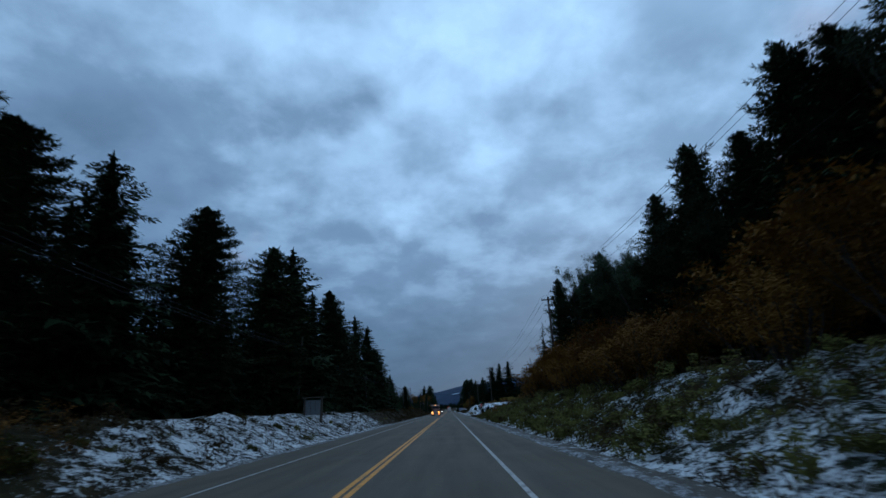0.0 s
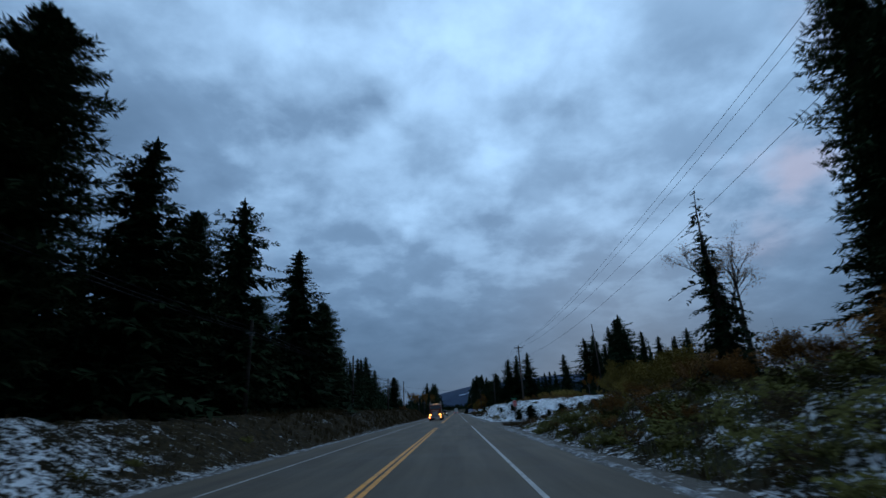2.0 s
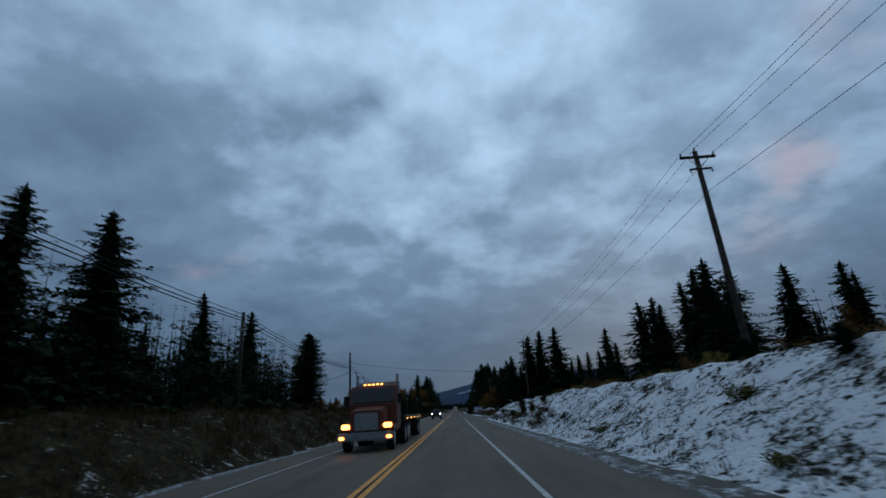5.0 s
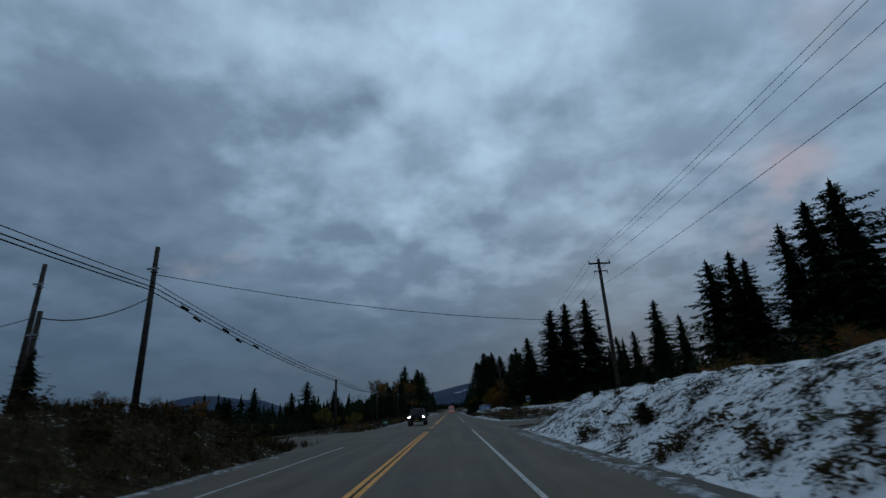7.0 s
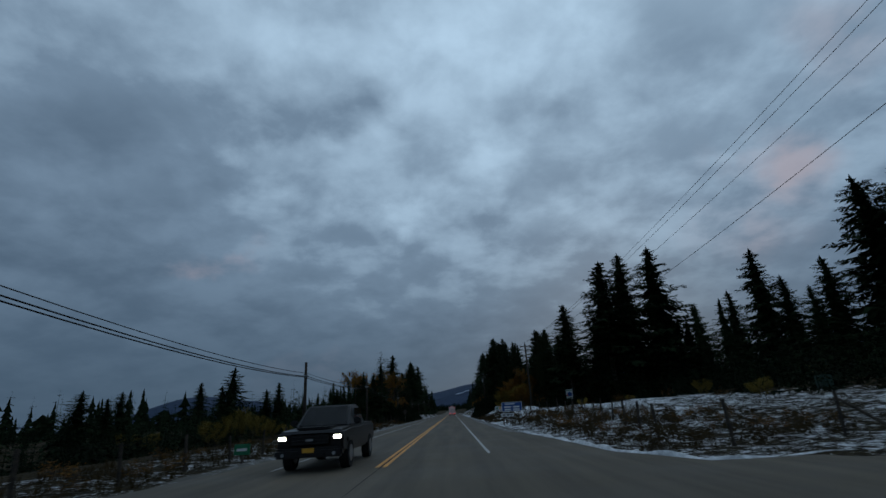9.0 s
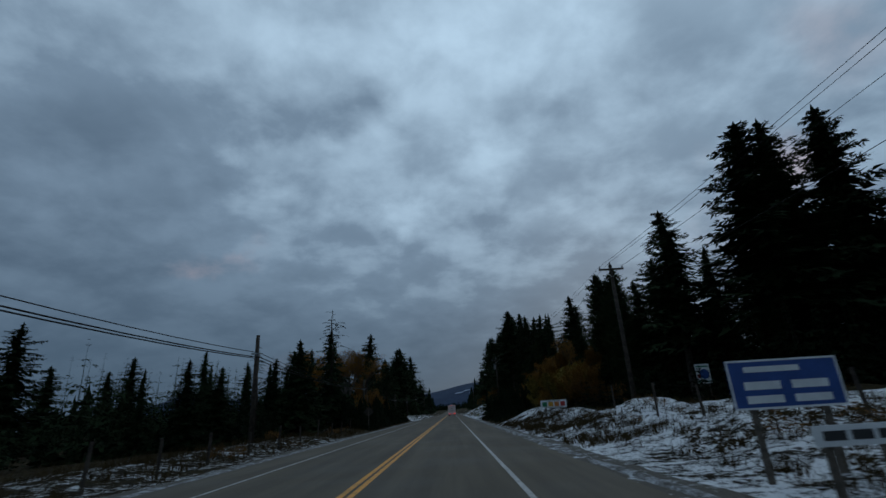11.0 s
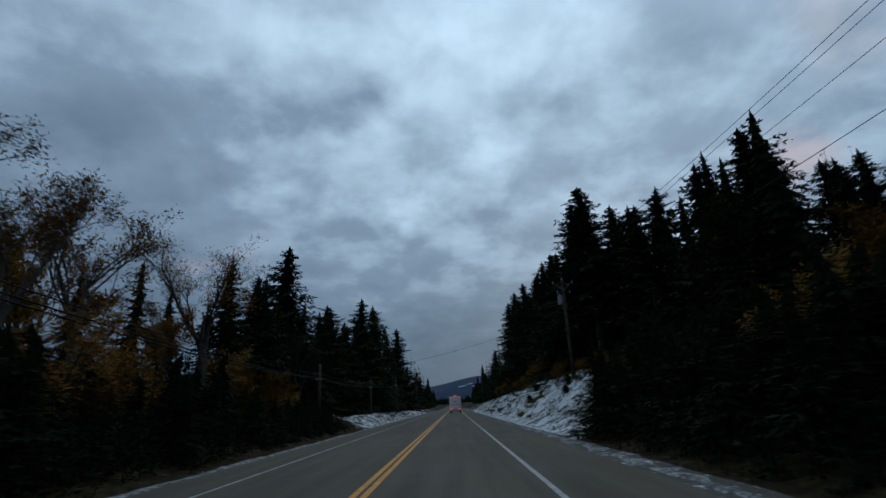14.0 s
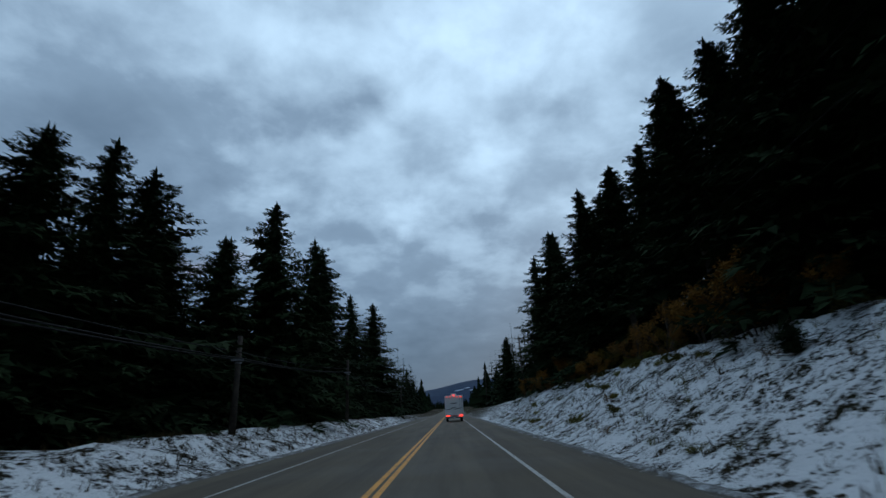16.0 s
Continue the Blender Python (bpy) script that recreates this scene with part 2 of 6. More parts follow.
SIGN_WHITE = worn("white_sign_sheet", (0.62, 0.63, 0.63), (0.76, 0.77, 0.77), 4.0, 0.45, 0, 0.0005)
SIGN_BLUE = worn("blue_sign_sheet", (0.015, 0.055, 0.21), (0.025, 0.08, 0.28), 4.0, 0.45, 0, 0.0005)
SIGN_GREEN = worn("green_sign_sheet", (0.008, 0.13, 0.055), (0.014, 0.19, 0.08), 4.0, 0.45, 0, 0.0005)
SIGN_AMBER = worn("amber_sign_sheet", (0.58, 0.27, 0.02), (0.66, 0.33, 0.03), 4.0, 0.45, 0, 0.0005)
SIGN_ORANGE = worn("orange_sign_sheet", (0.50, 0.15, 0.03), (0.58, 0.20, 0.04), 4.0, 0.45, 0, 0.0005)
SIGN_RED = worn("red_sign_sheet", (0.42, 0.025, 0.022), (0.52, 0.035, 0.03), 4.0, 0.45, 0, 0.0005)
INK = worn("black_print", (0.015, 0.015, 0.015), (0.03, 0.03, 0.03), 8.0, 0.5, 0, 0.0003)
CAR_WHITE = worn("white_fibreglass", (0.74, 0.74, 0.73), (0.84, 0.84, 0.83), 2.0, 0.35, 0, 0.0005)
CAR_BLACK = worn("black_car_paint", (0.004, 0.004, 0.005), (0.009, 0.009, 0.010), 2.0, 0.34, 0, 0.0003)
TRUCK_RED = worn("dark_red_truck_paint", (0.085, 0.020, 0.010), (0.130, 0.032, 0.014), 2.0, 0.35, 0, 0.0005)
RUBBER = worn("black_rubber", (0.010, 0.010, 0.010), (0.028, 0.027, 0.026), 12.0, 0.85)
DARK_GLASS = worn("dark_tinted_glass", (0.006, 0.007, 0.009), (0.012, 0.013, 0.015), 2.0, 0.06, 0, 0.0001)
LAMP_WHITE = glow("lit_headlamp", (1.0, 0.95, 0.82), 14.0)
LAMP_AMBER = glow("lit_amber_lamp", (1.0, 0.42, 0.08), 6.0)
LAMP_RED = glow("lit_red_lamp", (1.0, 0.045, 0.02), 2.2)
# distant woods and snow, the blue haze of the air mixed into their colours
HAZY_HILL = worn("hazy_wooded_hill", (0.018, 0.036, 0.072), (0.032, 0.056, 0.102), 0.012, 0.95, 0, 0.5)
HAZY_SNOW = worn("hazy_snow_field", (0.30, 0.37, 0.48), (0.42, 0.49, 0.60), 0.05, 0.9, 0, 0.1)


# ---------------------------------------------------------------- mesh helpers
def part(name, bm, mat, parent=None, label="", smooth=False):
    """Links a bmesh as one mesh object under a thing or a part."""
    me = bpy.data.meshes.new(name)
    bm.to_mesh(me)
    bm.free()
    me.materials.append(mat)
    if smooth:
        me.shade_smooth()
    ob = new(name, me)
    ob.parent = parent
    return tagged(ob, label)


def raw(name, verts, faces, mat, parent=None, label="", smooth=False):
    me = bpy.data.meshes.new(name)
    me.from_pydata(verts, [], faces)
    me.materials.append(mat)
    if smooth:
        me.shade_smooth()
    ob = new(name, me)
    ob.parent = parent
    return tagged(ob, label)


def thing(name, label, category, group="", at=None):
    ob = new(name)
    ob.empty_display_size = 0.3
    if at is not None:
        ob.matrix_world = at
    return tagged(ob, label, category, group)


def box(bm, x0, x1, y0, y1, z0, z1, bevel=0.0):
    made = bmesh.ops.create_cube(bm, size=1.0, matrix=Matrix.LocRotScale(((x0 + x1) / 2, (y0 + y1) / 2, (z0 + z1) / 2), None, (abs(x1 - x0), abs(y1 - y0), abs(z1 - z0))))
    if bevel:
        edges = list({e for v in made["verts"] for e in v.link_edges})
        bmesh.ops.bevel(bm, geom=edges, offset=bevel, segments=2, affect="EDGES")
    return bm


def boxed(*args, bevel=0.0):
    return box(bmesh.new(), *args, bevel=bevel)


def rod(bm, a, b, r0, r1=None, sides=8):
    """A tapered round bar from a to b."""
    a, b = Vector(a), Vector(b)
    d = b - a
    m = Matrix.Translation((a + b) / 2) @ d.to_track_quat("Z", "Y").to_matrix().to_4x4()
    bmesh.ops.create_cone(bm, cap_ends=True, segments=sides, radius1=r0, radius2=r0 if r1 is None else r1, depth=d.length, matrix=m)
    return bm


def rodded(a, b, r0, r1=None, sides=8):
    return rod(bmesh.new(), a, b, r0, r1, sides)


# ---------------------------------------------------------------- the lie of the land
# stretches along the road: y, toe x, crest x, crest height, height 40 m out
RIGHT = [(-60, 4.6, 11, 2.4, 5.0), (60, 4.6, 11, 2.3, 5.0), (95, 4.6, 10, 1.7, 4.0), (110, 4.6, 9.5, 0.8, 2.2), (117.5, 5.4, 12, -0.06, 0.40), (125.2, 6.0, 12, -0.06, 0.40),
         (131, 5.0, 9.0, 1.85, 3.5), (150, 4.8, 9.2, 2.35, 3.6), (190, 4.5, 8.8, 2.15, 3.4), (205, 4.5, 8.8, 2.05, 3.2), (215, 4.8, 9.0, 1.75, 3.0), (224.5, 6.5, 12, -0.06, 0.38), (235, 7.0, 14, -0.06, 0.38),
         (244, 6.2, 14, 0.6, 2.8), (275, 5.6, 13, 0.9, 3.2), (292, 5.0, 10.5, 0.95, 2.2), (300, 4.8, 9.5, 0.6, 1.9), (306, 4.6, 8.6, 0.7, 2.2), (322, 4.4, 8.5, 0.7, 2.6), (344, 4.3, 9.2, 0.7, 3.6), (349, 4.3, 9.5, 1.3, 4.4), (355, 4.3, 9.8, 2.8, 5.4),
         (362, 4.2, 10.6, 3.4, 6.0), (385, 4.2, 12.0, 3.9, 6.5), (415, 4.2, 11.0, 3.2, 6.0), (450, 4.4, 10.0, 2.2, 5.0), (520, 4.6, 10, 1.5, 4.0), (2600, 5, 10, 1.0, 3.0)]
LEFT = [(-60, 7.4, 11.5, 1.6, 2.0), (90, 7.3, 11.5, 1.6, 2.0), (120, 7.3, 10.5, 1.8, 2.2), (195, 7.4, 10.5, 2.0, 2.2), (206, 7.7, 11.0, 1.8, 1.2), (214, 8.5, 13, -0.06, -1.0), (227, 8.5, 13, -0.06, -1.0),
        (240, 8.0, 13, 0.10, -2.6), (280, 7.5, 12, 0.2, -2.5), (310, 7.2, 11, 0.3, -0.5), (345, 7.2, 10, 0.7, 0.5), (375, 7.4, 10, 0.9, 1.0), (430, 7.4, 10, 0.8, 1.0), (520, 7.4, 11, 0.6, 1.0), (2600, 7.4, 11, 0.6, 1.0)]
ROAD_LEFT, ROAD_RIGHT = -6.9, 3.7


def climb(y):
    """The far road climbs gently towards the hills."""
    return 0.0 if y < 520 else 0.006 * (y - 520) * min(1.0, (y - 520) / 300)


def smooth(t):
    t = max(0.0, min(1.0, t))
    return t * t * (3 - 2 * t)


def along(table, y):
    for (y0, *a), (y1, *b) in zip(table, table[1:]):
        if y0 <= y <= y1:
            f = (y - y0) / (y1 - y0)
            return [p + (q - p) * f for p, q in zip(a, b)]
    return list(table[-1][1:] if y > table[-1][0] else table[0][1:])


# ploughed heaps: x, y, reach, height
HEAPS = [(9.2, 301.6, 2.6, 0.55), (9.0, 306.6, 2.8, 0.45), (8.8, 313.6, 3.2, 0.38), (9.8, 297.5, 1.4, -0.45), (10.2, 292.6, 3.0, 0.55), (14.5, 289, 3.5, 0.15), (8.0, 313.8, 2.2, 0.3), (-8.9, 363, 2.0, 0.35), (-9.2, 300.5, 2.0, 0.3), (8.2, 216.5, 2.6, 0.5)]


def ground(x, y, lumps=True):
    """Height of the land at x, y."""
    side = RIGHT if x > 0 else LEFT
    bend = 0.33 * (min(x, 45.0) - 9.0) * smooth((y - 196) / 16) * smooth((292 - y) / 30) if x > 9 else 0.0    # the second side road leaves at a slant
    toe, crest, top, out = along(side, y - bend)
    d = abs(x)
    if d <= toe:
        z = -0.06
    elif d <= crest:
        f = (d - toe) / (crest - toe)
        z = -0.06 + (top + 0.06) * (0.55 * f + 0.45 * smooth(f))
    else:
        z = top + (out - top) * min(1.0, (d - crest) / 40.0)
        if d > 60:
            z += (0.02 if x > 0 else -0.015) * (d - 60) if d < 400 else (0.02 if x > 0 else -0.015) * 340
    for hx, hy, reach, high in HEAPS:
        q = ((x - hx) ** 2 + (y - hy) ** 2) / (reach * reach)
        if q < 4:
            z += high * math.exp(-1.6 * q) * min(1.0, max(0.0, d - toe))
    if lumps and d > toe:
        amount = min(1.0, (d - toe) / 2.5) * min(1.0, max(0.06, top + 0.08))
        z += amount * (0.34 * noise.noise((x * 0.35, y * 0.35, 0.0)) + 0.20 * noise.noise((x * 1.1, y * 1.1, 4.0)) + 0.10 * noise.noise((x * 2.6, y * 2.6, 8.0)))
    return z + climb(y)


# snow and green cover: y, cover on the right bank, green on the right, cover on the left, green on the left
COVER = [(-60, 0.64, 0.9, 0.25, 0.4), (28, 0.64, 0.9, 0.25, 0.4), (33, 0.64, 0.9, 0.58, 0.2), (38, 0.56, 0.9, 0.68, 0.2), (60, 0.58, 0.9, 0.66, 0.2), (72, 0.60, 0.9, 0.62, 0.2), (80, 0.46, 0.7, 0.56, 0.1), (90, 0.42, 0.5, 0.22, 0.0), (100, 0.60, 0.4, 0.20, 0.0), (112, 0.68, 0.3, 0.28, 0.0), (130, 0.78, 0.2, 0.28, 0.0), (165, 0.74, 0.1, 0.20, 0.0), (212, 0.74, 0.1, 0.20, 0.0),
         (217, 0.68, 0.1, 0.30, 0.0), (222, 0.38, 0.0, 0.34, 0.0), (227, 0.38, 0.0, 0.38, 0.0), (236, 0.50, 0.0, 0.40, 0.0), (245, 0.50, 0.0, 0.42, 0.0), (278, 0.66, 0.0, 0.44, 0.0), (284, 0.74, 0.0, 0.46, 0.0), (290, 0.76, 0.0, 0.46, 0.0), (297, 0.74, 0.1, 0.44, 0.0), (304, 0.60, 0.1, 0.36, 0.0), (309, 0.62, 0.2, 0.14, 0.0), (312, 0.80, 0.2, 0.12, 0.0), (315, 0.70, 0.2, 0.12, 0.0), (318, 0.30, 0.2, 0.12, 0.0), (321, 0.22, 0.2, 0.12, 0.0),
         (338, 0.12, 0.2, 0.10, 0.0), (344.5, 0.14, 0.4, 0.08, 0.0), (349, 0.52, 0.4, 0.08, 0.0), (354, 0.74, 0.4, 0.10, 0.0), (361, 0.74, 0.4, 0.10, 0.0), (363.5, 0.74, 0.4, 0.25, 0.0), (367, 0.74, 0.4, 0.70, 0.1), (370, 0.74, 0.4, 0.72, 0.1), (430, 0.74, 0.4, 0.72, 0.1), (470, 0.45, 0.2, 0.45, 0.1), (600, 0.2, 0.2, 0.2, 0.1), (2600, 0.0, 0.1, 0.0, 0.1)]


def steps(bands):
    out = []
    for a, b, d in bands:
        k = max(1, round((b - a) / d))
        out += [a + (b - a) * i / k for i in range(k)]
    return out + [bands[-1][1]]


# ---------------------------------------------------------------- ground, roads, lines
xs = steps([(-2600, -700, 190), (-700, -120, 40), (-120, -40, 8), (-40, -18, 1.6), (-18, -6.5, 0.5), (-6.5, 3.5, 2.5), (3.5, 18, 0.5), (18, 40, 1.6), (40, 120, 8), (120, 700, 40), (700, 2600, 190)])
ys = steps([(-700, -100, 60), (-100, 10, 10), (10, 440, 0.75), (440, 540, 4), (540, 900, 20), (900, 3600, 150)])
verts = [(x, y, ground(x, y)) for y in ys for x in xs]
nx = len(xs)
faces = [(j * nx + i, j * nx + i + 1, (j + 1) * nx + i + 1, (j + 1) * nx + i) for j in range(len(ys) - 1) for i in range(nx - 1)]
land = tagged(raw("ground", verts, faces, GROUND, smooth=True), "verges of patchy snow, dead grass and weeds", "ground", kind="structure")
snow_values, green_values = [], []
for y in ys:
    rs, rg, ls, lg = along(COVER, y)
    rc, lc = along(RIGHT, y), along(LEFT, y)
    for x in xs:
        d, c, s, g = (x, rc, rs, rg) if x > 0 else (-x, lc, ls, lg)
        if x > 0 and 330 < y < 372:
            s = along(COVER, y - 2.6 * (min(d, 12.0) - 7.0))[0]      # the snow starts further on up the slope
        if x < 0 and 14 < y < 40:
            s *= 1.0 - 0.6 * smooth((d - 10.0) / 1.5) * smooth((40 - y) / 6)
        far = smooth((d - c[1] - (12.0 if x > 0 and 118 < y < 292 else 0.5)) / 5.0)
        s = s + (0.0 - s) * far if d < 200 else 0.0
        near = 1.0 - smooth(abs(d - c[0] - 0.3) / 0.9)
        s = max(s, 0.50 * near * min(1.0, s / 0.3))
        snow_values.append(s)
        green_values.append(g * (1 - near))
for key, values in (("snow", snow_values), ("green", green_values)):
    attr = land.data.attributes.new(key, "FLOAT", "POINT")
    attr.data.foreach_set("value", values)


def ribbon(name, x0, x1, y0, y1, z, mat, label="", category="", step=8.0, wobble=0.0, kind="structure", thick=0.0):
    """A strip along the road between two offsets."""
    rows = steps([(y0, min(y1, 440), step)] + ([(440, y1, 25)] if y1 > 440 else [])) if y0 < 440 else steps([(y0, y1, 25)])
    vs, fs = [], []
    for y in rows:
        k = wobble * noise.noise((y * 0.45, x0, 2.0)) + 0.4 * wobble * noise.noise((y * 1.7, x0, 5.0))
        h = z + climb(y)
        vs += [(x0 - (k if x0 < 0 else 0), y, h), (x1 + (k if x1 > 0 else 0), y, h)]
    fs = [(2 * i, 2 * i + 1, 2 * i + 3, 2 * i + 2) for i in range(len(rows) - 1)]
    if thick:
        m = len(vs)
        vs += [(x, y, h - thick) for x, y, h in vs]
        for i in range(len(rows) - 1):
            fs += [(2 * i + 2, 2 * i + 2 + m, 2 * i + m, 2 * i), (2 * i + 1, 2 * i + 1 + m, 2 * i + 3 + m, 2 * i + 3)]
    ob = raw(name, vs, fs, mat)
    return tagged(ob, label, category, kind=kind)


ribbon("road", ROAD_LEFT, ROAD_RIGHT, -120, 2400, 0.0, ASPHALT, "two-lane highway of worn grey asphalt", "road", 2.0, 0.12, thick=0.14)
ribbon("gravel_shoulder_right", 3.5, 4.7, -60, 520, -0.022, GRAVEL, "narrow gravel shoulder with frozen slush", "shoulder", 1.2, 0.35)
ribbon("gravel_shoulder_left", -7.8, -6.7, -60, 520, -0.022, GRAVEL, "narrow gravel shoulder with frozen slush", "shoulder", 1.2, 0.35)
PAINT = 0.006
for y0, y1 in ((-60, 117), (137, 222), (229, 234), (240.3, 520)):
    for x in (-1.84, -1.63):
        ribbon("yellow_line", x - 0.065, x + 0.065, y0, y1, PAINT, YELLOW, "worn solid yellow centre line on asphalt", "road marking", 6.0)
for y0, y1 in ((-60, 118), (136, 221), (243, 520)):
    ribbon("white_edge_line", 1.59, 1.70, y0, y1, PAINT, WHITE, "worn white edge line on asphalt", "road marking", 6.0)
for y0, y1 in ((-60, 209), (241, 248.3), (253, 520)):
    ribbon("white_edge_line", -5.245, -5.155, y0, y1, PAINT, WHITE, "worn white edge line on asphalt", "road marking", 6.0)


ribbon("tar_seam", -1.755, -1.715, 100, 250, 0.004, TAR, "dark sealed seam along the asphalt", "road seam", 1.5, 0.05)
ribbon("tar_seam", 2.87, 2.895, 219, 231, 0.004, TAR, "dark sealed seam along the asphalt", "road seam", 1.0, 0.03)


def slush_ridge(side, edge, y0, y1, seed):
    """A low broken ridge of frozen slush that the plough left along the asphalt edge."""
    V, F = [], []
    rows = int((y1 - y0) / 0.5)
    for i in range(rows + 1):
        y = y0 + (y1 - y0) * i / rows
        a = noise.noise((y * 0.23, seed, 0.0)) * 0.6 + noise.noise((y * 1.3, seed, 3.0)) * 0.6
        high = max(-0.02, 0.012 + 0.075 * a) * min(1.0, i / 4, (rows - i) / 4)
        wide = 0.20 + 0.22 * noise.noise((y * 0.9, seed, 7.0))
        c = edge + 0.16 + 0.24 * noise.noise((y * 0.6, seed, 5.0))
        for dx, h in ((-wide, -0.035), (-0.4 * wide, high * 0.9 + 0.02 * noise.noise((y * 3.1, seed, 9.0))), (0.35 * wide, high + 0.02 * noise.noise((y * 2.7, seed, 11.0))), (1.3 * wide, -0.05)):
            V.append((side * (c + dx), y, h))
        if i:
            for k in range(3):
                q = (i - 1) * 4 + k
                F.append((q, q + 1, q + 5, q + 4) if side < 0 else (q + 4, q + 5, q + 1, q))
    return tagged(raw("slush_ridge", V, F, SLUSH, smooth=True), "low ridge of dirty frozen slush by the asphalt", "slush", kind="structure")


for side, edge, y0, y1 in ((1, 3.85, 10, 109), (1, 3.85, 134, 213), (1, 3.95, 264, 430), (-1, 7.05, 10, 203), (-1, 7.05, 246, 430)):
    slush_ridge(side, edge, y0, y1, edge + y0)


def snow_berm(points, wide, high, seed):
    """A thin rim of snow along the edge of a lane."""
    V, F, row = [], [], 0
    for (ax, ay), (bx, by) in zip(points, points[1:]):
        d = Vector((bx - ax, by - ay))
        k = max(2, int(d.length / 0.35))
        nrm = Vector((-d.y, d.x)).normalized()
        for i in range(k + (bx == points[-1][0])):
            x, y = ax + d.x * i / k, ay + d.y * i / k
            w_ = wide * (0.65 + 0.8 * noise.noise((x * 0.9, y * 0.9, seed)))
            h = high * (0.45 + 1.9 * noise.noise((x * 0.8, y * 0.8, seed + 3)))
            z = -0.01 + max(0.0, abs(x) - 14) * 0.012
            for o, t in ((-w_, -0.06), (-0.4 * w_, h), (0.5 * w_, h * 0.9), (1.2 * w_, -0.06)):
                V.append((x + nrm.x * o, y + nrm.y * o, z + t))
            if row:
                F += [((row - 1) * 4 + c, row * 4 + c, row * 4 + c + 1, (row - 1) * 4 + c + 1) for c in range(3)]
            row += 1
    return tagged(raw("snow_berm", V, F, BERM, smooth=True), "thin rim of snow along the lane's edge", "snow", kind="structure")


def side_road(name, outline, label, mat=ASPHALT, z=-0.012, slope=0.012):
    """A flat apron or lane from a ring of corners, its edge a little broken."""
    ring = []
    for (ax, ay), (bx, by) in zip(outline, outline[1:] + outline[:1]):
        k = max(1, int(math.hypot(bx - ax, by - ay) / 0.8))
        for i in range(k):
            f = i / k
            x, y = ax + (bx - ax) * f, ay + (by - ay) * f
            s = 0.12 * noise.noise((x * 0.7, y * 0.7, 1.0)) if 4 < abs(x) < 30 else 0
            ring.append((x + s, y + s))
    bm = bmesh.new()
    top = [bm.verts.new((x, y, z + max(0.0, abs(x) - 14) * slope)) for x, y in ring]
    face = bm.faces.new(top)
    if face.normal.z < 0:
        face.normal_flip()
    ext = bmesh.ops.extrude_face_region(bm, geom=[face])
    bmesh.ops.translate(bm, verts=top, vec=(0, 0, -0.16))
    bmesh.ops.triangulate(bm, faces=bm.faces[:])
    ob = part(name, bm, mat)
    return tagged(ob, label, "road", kind="structure")


side_road("side_road", [(3.4, 109), (3.8, 113), (4.4, 116.2), (5.6, 118.2), (9.5, 118.4), (60, 119), (60, 124.6), (16, 123.9), (9, 125.3), (6, 127), (3.4, 133.5)], "side road of dark asphalt joining the highway")
side_road("side_road", [(3.4, 216), (4.2, 222.5), (6.5, 225.3), (9.1, 227.4), (25, 233), (60, 244.5), (60, 253), (25, 241.8), (10.2, 237.3), (6.6, 237.6), (5.4, 241), (4.9, 252), (3.4, 264)], "side road of dark asphalt joining the highway", z=-0.010)
side_road("side_road", [(-6.7, 205), (-8.6, 212), (-12, 216), (-60, 218), (-60, 226), (-14, 225.5), (-8.4, 232), (-6.7, 244)], "side lane of dark asphalt joining the highway", z=-0.010, slope=-0.022)


snow_berm([(4.6, 130.5), (6.1, 127.2), (9.1, 125.5), (16, 124.1), (44, 124.6)], 0.16, 0.07, 2)
snow_berm([(4.9, 258), (5.15, 250), (5.6, 241), (6.8, 237.9), (10.2, 237.6), (25, 242.1), (50, 250)], 0.20, 0.08, 6)


# ---------------------------------------------------------------- trees
def make_tube(points, radii, sides=6):
    vs, fs = [], []
    for p, r in zip(points, radii):
        for k in range(sides):
            a = 2 * math.pi * k / sides
            vs.append((p[0] + r * math.cos(a), p[1] + r * math.sin(a), p[2]))
    for i in range(len(points) - 1):
        for k in range(sides):
            a, b = i * sides + k, i * sides + (k + 1) % sides
            fs.append((a, b, b + sides, a + sides))
    return vs, fs


